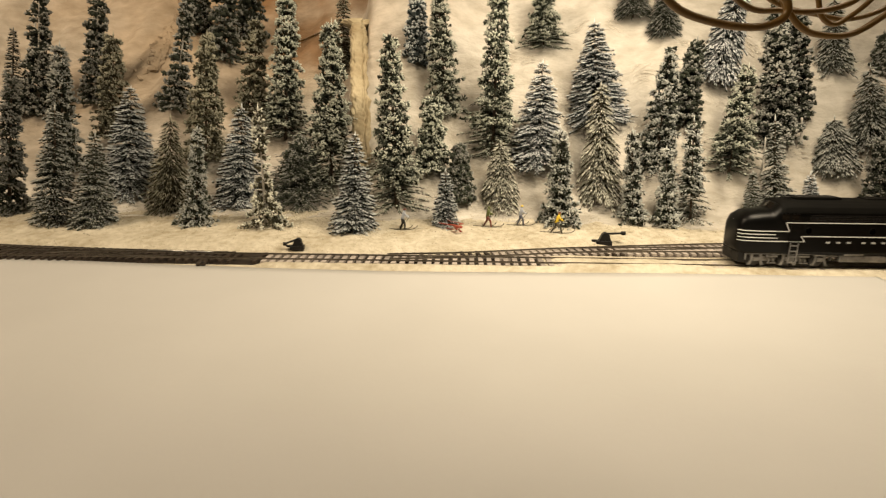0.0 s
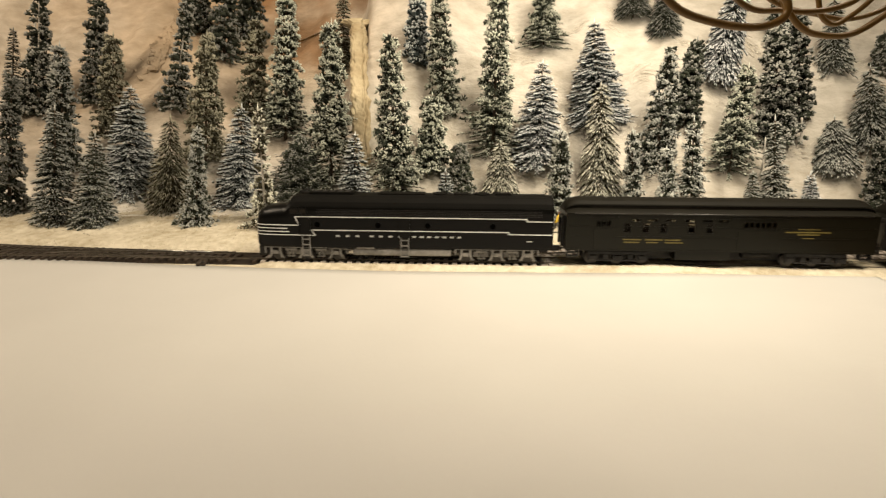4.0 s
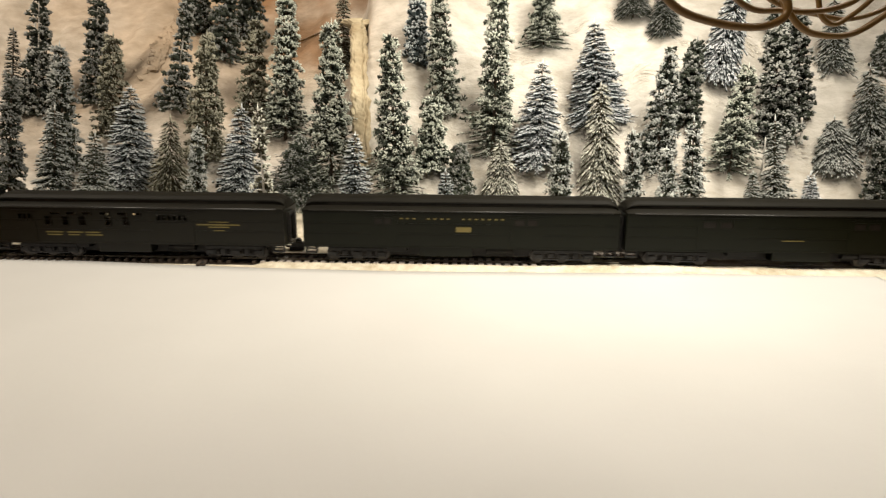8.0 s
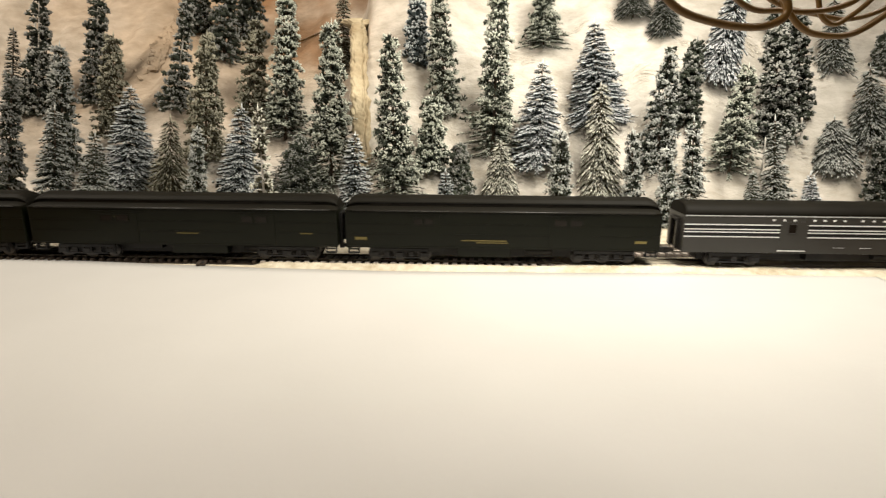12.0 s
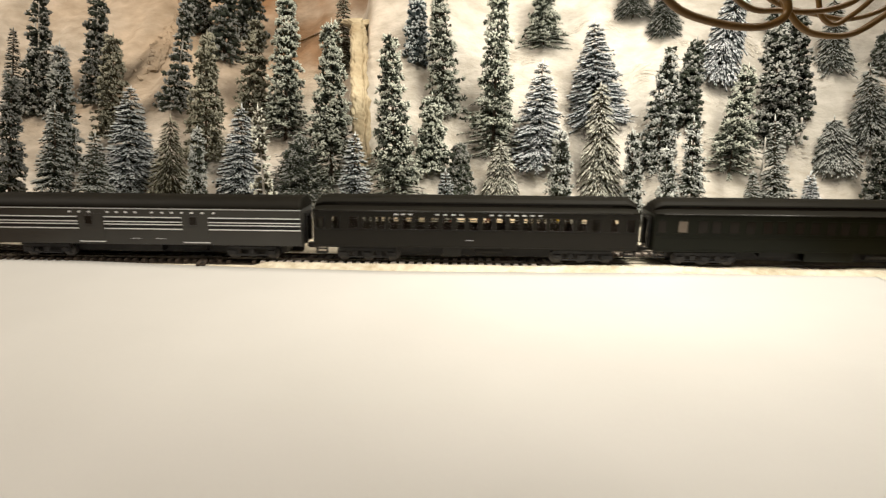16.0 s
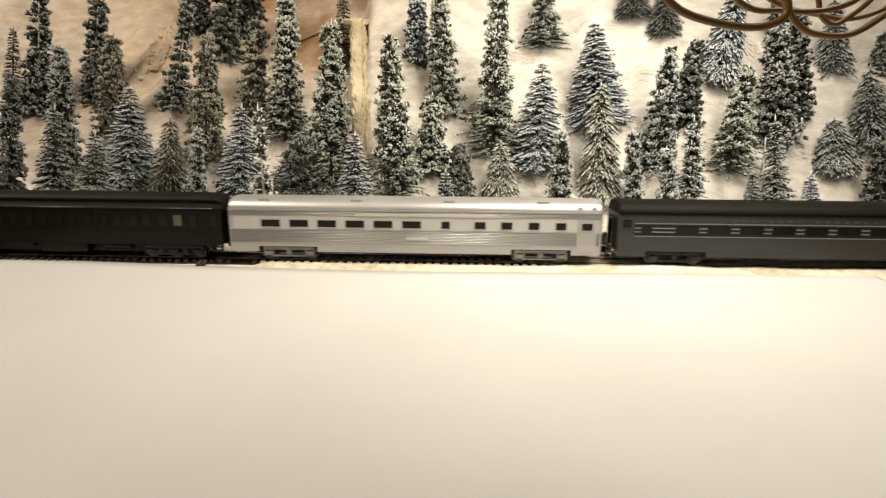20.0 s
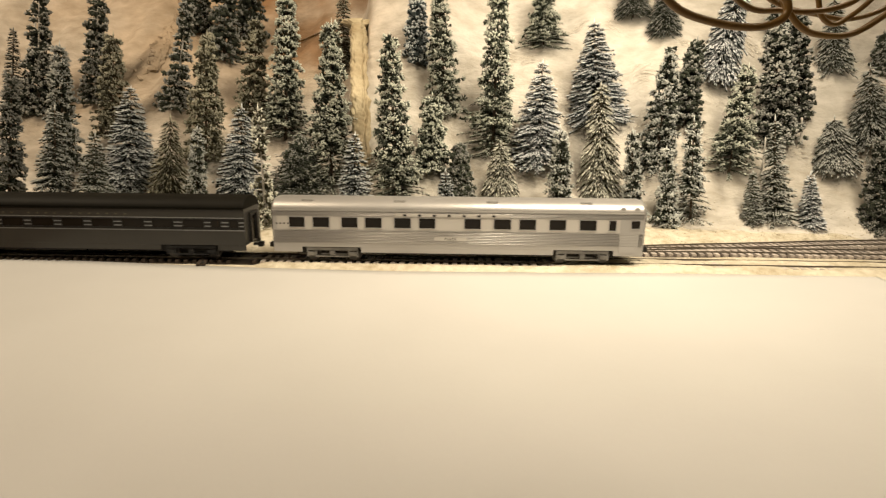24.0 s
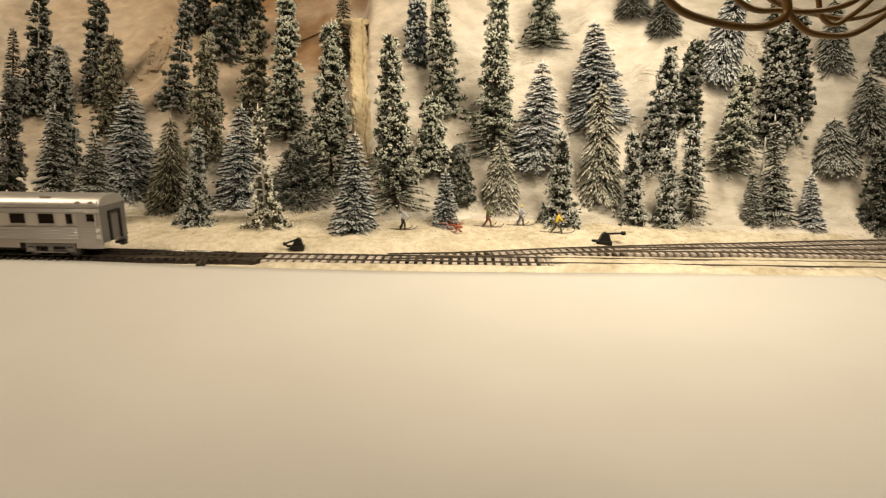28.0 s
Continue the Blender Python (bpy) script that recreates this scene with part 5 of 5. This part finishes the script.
def skier_figurine(x, y, turn, jacket, trousers, label, fallen=False, stride=1.0, cap=None, bend=0.0):
    """A painted figurine on thin skis with curled tips, one mesh. stride: how far the legs part; bend: how far it leans forward."""
    bm = bmesh.new()
    for s in SIDES:
        foot = -0.0042 * s * stride
        tube(bm, spline([(foot - 0.0105, s * 0.0020, 0.0010), (foot - 0.004, s * 0.0020, 0.0004), (foot + 0.007, s * 0.0020, 0.0006), (foot + 0.0110, s * 0.0020, 0.0020), (foot + 0.0128, s * 0.0020, 0.0042)], 4), 0.00042, 6, slot=2)
        tube(bm, [(foot, s * 0.0020, 0.0006), (foot * 0.45 + 0.0012, s * 0.0016, 0.0058), (0, s * 0.0009, 0.0108)], 0.00075, 7, 0.0013, slot=1)
        tube(bm, [(0.0010 + bend, s * 0.0024, 0.0164), (0.0030 + bend, s * 0.0034, 0.0134), (0.0056 + bend, s * 0.0038, 0.0126)], 0.0008, 7, 0.0006, slot=0)
        tube(bm, [(0.0062 + bend, s * 0.0040, 0.0140), (-0.0060 * stride, s * 0.0056, 0.0006)], 0.00026, 5, slot=2)
    tube(bm, [(0, 0, 0.0100), (0.0004 + bend * 0.3, 0, 0.0128), (0.0008 + bend * 0.8, 0, 0.0162), (0.0010 + bend, 0, 0.0178)], 0.0019, 10, 0.0013, slot=0)
    bmesh.ops.create_uvsphere(bm, u_segments=10, v_segments=8, radius=0.0015, matrix=Matrix.Translation((0.0014 + bend, 0, 0.0194)))
    for f in bm.faces:
        if f.calc_center_median().z > 0.0196:
            f.material_index = 3
    if fallen:
        bmesh.ops.transform(bm, matrix=pose(0, 0, 0.0022, 78, 12, 0), verts=bm.verts[:])
    ob = tagged(part("skier_figurine", bm, [jacket, trousers, trousers if fallen else DRAB, cap or jacket]), label, "figurine", "skier figurines")
    ob.matrix_world = pose(x, y, ground_skin(x, y), 0, 0, turn)
    return ob


skier_figurine(-0.0564, 0.0795, 12, SUIT_BLUE, BLACK, "skier figurine in a pale jacket standing on the snow", stride=0.5, bend=0.001, cap=DARK_RED)
skier_figurine(-0.0076, 0.0842, 20, RED, RED, "fallen red skier figurine lying on the snow", True)
skier_figurine(0.0273, 0.0927, 0, SUIT_GREEN, DARK_RED, "skier figurine in green jacket and red trousers", stride=0.9, cap=SUIT_GREEN)
skier_figurine(0.0609, 0.1020, 8, SUIT_BLUE, SLATE, "skier figurine in pale blue with a yellow cap and planted poles", stride=0.7, cap=SUIT_YELLOW)
skier_figurine(0.0943, 0.0827, 0, SUIT_YELLOW, DRAB, "skier figurine in a bright yellow jacket striding", stride=1.2, bend=0.001, cap=DARK_RED)


def switch_stand(x, y, turn, lever_up, k):
    """A black ground throw: base plate, hump and lever."""
    st = tagged(new("switch_stand"), "black plastic ground throw beside the turnout", "switch stand", "switch stands")
    st.matrix_world = pose(x, y, ground_z(x, y) + 0.0002, 0, 0, turn) @ Matrix.Scale(k, 4)
    bm = boxed(-0.0075, 0.0080, -0.005, 0.005, -0.003, 0.0016, 0.0004)
    box(bm, -0.012, -0.007, -0.0018, 0.0018, 0.0, 0.0022, 0.0004)
    part("base", bm, BLACK, st)
    secs = [[Vector((u, yy, z)) for u, z in ((-0.0052, 0.0014), (0.0068, 0.0014), (0.0052, 0.0075), (0.0030, 0.0098), (0.0002, 0.0100), (-0.0022, 0.0080))] for yy in (-0.0036, 0.0036)]
    part("housing", loft(bmesh.new(), secs), BLACK, st)
    tip = (0.0185, 0, 0.0098) if lever_up else (-0.0135, 0, 0.0035)
    bm = tube(bmesh.new(), [(0.0, 0, 0.0085), tip], 0.0011, 8)
    tube(bm, [Vector(tip) - Vector((0.0015, 0, 0)), Vector(tip) + Vector((0.0025, 0, 0))], 0.0021, 10)
    part("lever", bm, BLACK, st)


switch_stand(-0.1464, 0.0290, 8, False, 0.8)
switch_stand(0.1354, 0.0614, -6, True, 0.92)


def cable_bundle():
    """Loops of brown cable that hang from the ceiling before the hillside."""
    b = tagged(new("cable_bundle"), "loose loops of brown cable hanging from above", "cables")
    top = Vector((0.16, -0.28, 1.5))
    loops = (
        ([(0.0398, -0.308, 0.1518), (0.0455, -0.308, 0.1463), (0.0505, -0.308, 0.1417), (0.0567, -0.308, 0.1392), (0.0649, -0.308, 0.1376), (0.0715, -0.308, 0.1376), (0.0758, -0.308, 0.1396), (0.0762, -0.308, 0.1428), (0.0728, -0.308, 0.1467), (0.0694, -0.308, 0.1528)], 0.00115),
        ([(0.0717, -0.304, 0.1513), (0.0756, -0.304, 0.1470), (0.0786, -0.304, 0.1419), (0.0830, -0.304, 0.1376), (0.0887, -0.304, 0.1361), (0.0953, -0.304, 0.1367), (0.1023, -0.304, 0.1412), (0.1082, -0.304, 0.1462), (0.1107, -0.304, 0.1535)], 0.00095),
        ([(0.0627, -0.300, 0.1523), (0.0662, -0.300, 0.1466), (0.0722, -0.300, 0.1428), (0.0791, -0.300, 0.1425), (0.0861, -0.300, 0.1422), (0.0928, -0.300, 0.1432), (0.0978, -0.300, 0.1458), (0.0994, -0.300, 0.1521)], 0.00090),
        ([(0.0866, -0.296, 0.1545), (0.0899, -0.296, 0.1466), (0.0916, -0.296, 0.1419), (0.0952, -0.296, 0.1399), (0.0997, -0.296, 0.1425), (0.1034, -0.296, 0.1459), (0.1078, -0.296, 0.1517)], 0.00080),
        ([(0.0744, -0.292, 0.1569), (0.0776, -0.292, 0.1488), (0.0839, -0.292, 0.1449), (0.0922, -0.292, 0.1430), (0.1011, -0.292, 0.1418), (0.1104, -0.292, 0.1448), (0.1191, -0.292, 0.1526)], 0.00080),
    )
    for i, (pts, r) in enumerate(loops):
        a, e = Vector(pts[0]), Vector(pts[-1])
        rise = [Vector((0, 0, h)) for h in (0.35, 0.12, 0.045, 0.015)]
        line = [top + Vector((-0.012 * i, 0, 0))] + [a + r_ for r_ in rise] + [Vector(p) for p in pts] + [e + r_ for r_ in rise[::-1]] + [top + Vector((0.012 * i + 0.006, 0, 0))]
        part("cable", tube(bmesh.new(), spline(line, 8), r * 0.82, 10), CABLE, b)


cable_bundle()

# ---- the yellowed foam edge of the hill ----


def foam_edge():
    """A rough upright strip where the proud part of the hill ends, with a knob at its top."""
    bm = bmesh.new()
    secs = []
    n = 160
    for i in range(n + 1):
        t = i / n
        y = 0.152 + 0.180 * t
        x = -0.1070 - 0.0330 * t + 0.0022 * noise.noise(Vector((0, t * 9, 3)))
        z = hill_z(x + 0.012, y) + 0.003
        half = 0.0098 + 0.0032 * noise.noise(Vector((t * 11, 1, 0))) + (0.0105 * math.exp(-((t - 0.955) / 0.035) ** 2)) - 0.004 * smooth((0.15 - t) / 0.15)
        loop = []
        for k in range(64):
            a = 2 * math.pi * k / 64
            u, v = math.cos(a), math.sin(a)
            u, v = math.copysign(abs(u) ** 0.6, u), math.copysign(abs(v) ** 0.7, v)
            r = 1 + 0.30 * noise.noise(Vector((u * 1.5, v * 1.5, t * 26))) + 0.22 * noise.noise(Vector((u * 5, v * 5, t * 60))) - 0.7 * math.exp(-((a - 0.95 - 0.5 * noise.noise(Vector((t * 9, 5, 2)))) / 0.09) ** 2)
            loop.append(Vector((x + half * u * r, y - 0.010 * v * r * 0.8, z + 0.006 * v * r * 0.6)))
        secs.append(loop)
    loft(bm, secs, True)
    bmesh.ops.recalc_face_normals(bm, faces=bm.faces[:])
    tagged(part("foam_edge", bm, FOAM), "rough yellowed plaster foam edge running up the hillside", kind="structure")


foam_edge()


def plaster_ridge():
    """A broken lip of plaster that runs up the tan part of the hill, with flakes chipped off it."""
    way = spline([(-0.412, 0.3096, 0), (-0.405, 0.350, 0), (-0.397, 0.3896, 0), (-0.399, 0.4276, 0), (-0.404, 0.47, 0)], 24)
    secs = []
    for i, q in enumerate(way):
        t = i / len(way)
        x = q.x + 0.006 * noise.noise(Vector((t * 14, 0, 1)))
        z = hill_skin(x, q.y)
        loop = []
        for k in range(20):
            a = 2 * math.pi * k / 20
            r = 0.0060 * (1 + 0.55 * noise.noise(Vector((math.cos(a) * 1.5, math.sin(a) * 1.5, t * 30))) + 0.45 * noise.noise(Vector((math.cos(a) * 3, math.sin(a) * 3, t * 75))))
            loop.append(Vector((x + r * math.cos(a) * 1.25, q.y - r * math.sin(a) * 0.45, z + r * math.sin(a) * 0.45)))
        secs.append(loop)
    bm = loft(bmesh.new(), secs)
    g = random.Random(5)
    for i in range(70):
        q = g.choice(way)
        x, y = q.x + g.uniform(-0.030, 0.012), q.y + g.uniform(-0.01, 0.01)
        m = pose(x, y, hill_skin(x, y) + 0.0008, g.uniform(20, 70), g.uniform(-25, 25), g.uniform(0, 90))
        n0 = len(bm.verts)
        box(bm, -g.uniform(0.001, 0.004), g.uniform(0.001, 0.003), -g.uniform(0.002, 0.006), g.uniform(0.001, 0.004), -0.0006, 0.0007)
        bm.verts.ensure_lookup_table()
        for v in bm.verts[n0:]:
            v.co = m @ v.co
    bmesh.ops.recalc_face_normals(bm, faces=bm.faces[:])
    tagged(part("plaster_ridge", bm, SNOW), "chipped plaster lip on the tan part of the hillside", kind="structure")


plaster_ridge()


# ---- long fibres of the snow cloth, combed round the trees; grit and crumbs on the ground ----


def fibres():
    g = np.random.default_rng(21)
    feet = [(o.location.x, o.location.y) for o in scene.objects if o.name.startswith("fir_tree")]
    verts, faces = [], []
    for fx, fy in feet:
        if fx < 0.10:
            continue
        for tuft in range(5):
            cx, cy = fx + g.normal(0, 0.030), fy + g.normal(0.004, 0.014)
            way = g.choice((-1, 1)) * g.uniform(0.6, 1.0)
            fall = g.uniform(-0.5, 0.6)
            for k in range(10):
                x, y = cx + g.normal(0, 0.004), cy + g.normal(0, 0.0035)
                if y < 0.16:
                    continue
                n, ln = 5, g.uniform(0.012, 0.030)
                lift = g.uniform(0.0001, 0.0004)
                w = g.uniform(0.00006, 0.00011)
                b0 = len(verts)
                for i in range(n):
                    u = i / (n - 1)
                    px, py = x + way * ln * u, y + fall * ln * u * u * 0.5
                    z = hill_skin(px, py) + lift * math.sin(3.14 * u) + 0.0002
                    verts += [(px, py - 0.0004, z + w), (px, py - 0.0004, z - w), (px, py + 0.0002, z)]
                for i in range(n - 1):
                    a = b0 + 3 * i
                    faces += [(a, a + 3, a + 4, a + 1), (a + 1, a + 4, a + 5, a + 2), (a + 2, a + 5, a + 3, a)]
    ob = arrays("fibre_strands", np.array(verts), np.array(faces), FIBRE)
    tagged(ob, "stray pale fibres of the snow cloth", "fibres", kind="stuff")


fibres()


def crumbs(name, label, count, material, lo, hi, ylo, yhi, seed):
    """Small angular lumps strewn over the ground."""
    g = np.random.default_rng(seed)
    verts, faces = [], []
    for k in range(count):
        x, y = g.uniform(-0.6, 0.6), ylo + (yhi - ylo) * g.beta(2.2, 1.3)
        r = g.uniform(lo, hi)
        z = max(ground_skin(x, y), hill_skin(x, y) if y > 0.10 else -1) - r * 0.1
        b0 = len(verts)
        for dx, dy, dz in ((1, 0, 0), (-0.5, 0.87, 0), (-0.5, -0.87, 0), (0, 0, 1), (0.1, 0.1, -0.6)):
            verts.append((x + r * dx * g.uniform(0.6, 1.3), y + r * dy * g.uniform(0.6, 1.3), z + r * 0.7 * dz * g.uniform(0.6, 1.2)))
        faces += [(b0, b0 + 1, b0 + 3), (b0 + 1, b0 + 2, b0 + 3), (b0 + 2, b0, b0 + 3), (b0 + 1, b0, b0 + 4), (b0 + 2, b0 + 1, b0 + 4), (b0, b0 + 2, b0 + 4)]
    tagged(arrays(name, np.array(verts), np.array(faces), material), label, "crumbs", kind="stuff")


crumbs("snow_crumbs", "pale crumbs of plaster snow on the ground", 5200, SAND, 0.0004, 0.0015, 0.030, 0.142, 3)
crumbs("grit", "small brown specks of grit on the ground", 380, BARK, 0.0003, 0.0008, 0.022, 0.125, 4)
crumbs("track_grit", "dark specks of ballast along the track", 260, BARK, 0.0003, 0.0007, -0.026, 0.060, 5)


def twig(name, pts, r, label):
    line = spline([Vector((x, y, hill_skin(x, y) + dz)) for x, y, dz in pts], 6)
    tagged(part(name, tube(bmesh.new(), line, r, 7, r * 0.5), CABLE), label, "twig")


twig("twig", ((-0.262, 0.392, 0.002), (-0.2375, 0.390, 0.004), (-0.2018, 0.383, 0.004), (-0.185, 0.386, 0.008), (-0.170, 0.390, 0.012)), 0.0016, "bare brown twig lying on the upper hillside")
twig("twig", ((0.452, 0.226, 0.006), (0.470, 0.230, 0.012), (0.485, 0.230, 0.010), (0.505, 0.228, 0.014)), 0.0012, "reddish brown twig caught in a fir")


def bare_stem(a, b, r, boughs, label):
    """A pale stripped trunk with a few broken stubs."""
    a, b = Vector(a), Vector(b)
    foot = Vector((a.x - 0.001, a.y + 0.004, hill_skin(a.x, a.y + 0.004) - 0.003))
    stem = tagged(new("bare_stem"), label, "bare stem")
    line = spline([foot, a, a.lerp(b, 0.5) + Vector((0.0006, 0, 0)), b], 5)
    part("trunk", tube(bmesh.new(), line, r, 8, r * 0.6), STEM, stem)
    for i in range(boughs):
        p = a.lerp(b, 0.15 + 0.8 * i / max(1, boughs))
        s = 1 if i % 2 else -1
        part("stub", tube(bmesh.new(), [p, p + Vector((s * 0.004, -0.001, 0.0006)), p + Vector((s * 0.0085, -0.002, -0.0012))], r * 0.5, 6, r * 0.25), STEM, stem)


bare_stem((0.3738, 0.1812, 0.0922), (0.3712, 0.1812, 0.1170), 0.0018, 0, "pale stripped stem under a fir")
bare_stem((0.3217, 0.1550, 0.0598), (0.3214, 0.1550, 0.0966), 0.0011, 2, "pale stripped stem beside a fir")
bare_stem((-0.5899, 0.3393, 0.2045), (-0.5821, 0.3393, 0.2754), 0.0017, 6, "tall pale stripped stem with broken stubs")

# ---- what moves: the train runs along the line, its wheels turn ----
# seconds and metres: where the start mark of the train stands
RUN = ((0.0, 0.2805), (1.0, 0.1975), (2.0, 0.1037), (3.0, 0.0000), (3.5, -0.0525), (5.5, -0.2745), (6.5, -0.3904), (7.5, -0.5152), (8.5, -0.6377), (9.5, -0.7610), (10.5, -0.8857), (11.5, -1.0058), (12.5, -1.1186),
       (14.5, -1.3961), (15.5, -1.5468), (16.5, -1.7009), (17.5, -1.8562), (18.5, -2.0111), (19.5, -2.1634), (20.5, -2.3225), (21.5, -2.4879), (23.5, -2.7876), (24.0, -2.8376), (25.0, -2.9506), (26.0, -3.0625), (27.0, -3.1656), (28.0, -3.2767))


def place(t):
    """Where the train's start mark stands at t seconds."""
    n = len(RUN)
    i = max(j for j in range(n - 1) if RUN[j][0] <= t + 1e-9)
    slope = lambda j: (RUN[min(j + 1, n - 1)][1] - RUN[max(j - 1, 0)][1]) / (RUN[min(j + 1, n - 1)][0] - RUN[max(j - 1, 0)][0])
    (a, p), (b, q) = RUN[i], RUN[i + 1]
    h = b - a
    u = (t - a) / h
    return (2 * u ** 3 - 3 * u * u + 1) * p + (u ** 3 - 2 * u * u + u) * h * slope(i) + (3 * u * u - 2 * u ** 3) * q + (u ** 3 - u * u) * h * slope(i + 1)


def motions():
    times = [i * 0.5 for i in range(57)]
    for car, offset in TRAIN:
        walk(car, [(t, pose(offset + place(t), 0, 0)) for t in times])
    # a wheel of 5.6 mm radius turns by the way gone; rows lie close enough for less than a quarter turn each
    fine = [i / 30 for i in range(841)]
    turns = [math.degrees((place(t) - place(0)) / 0.0056) for t in fine]
    for w, x in WHEELSETS.items():
        walk(w, [(t, pose(x, 0, 0.0056, 0, a, 0)) for t, a in zip(fine, turns)])


motions()
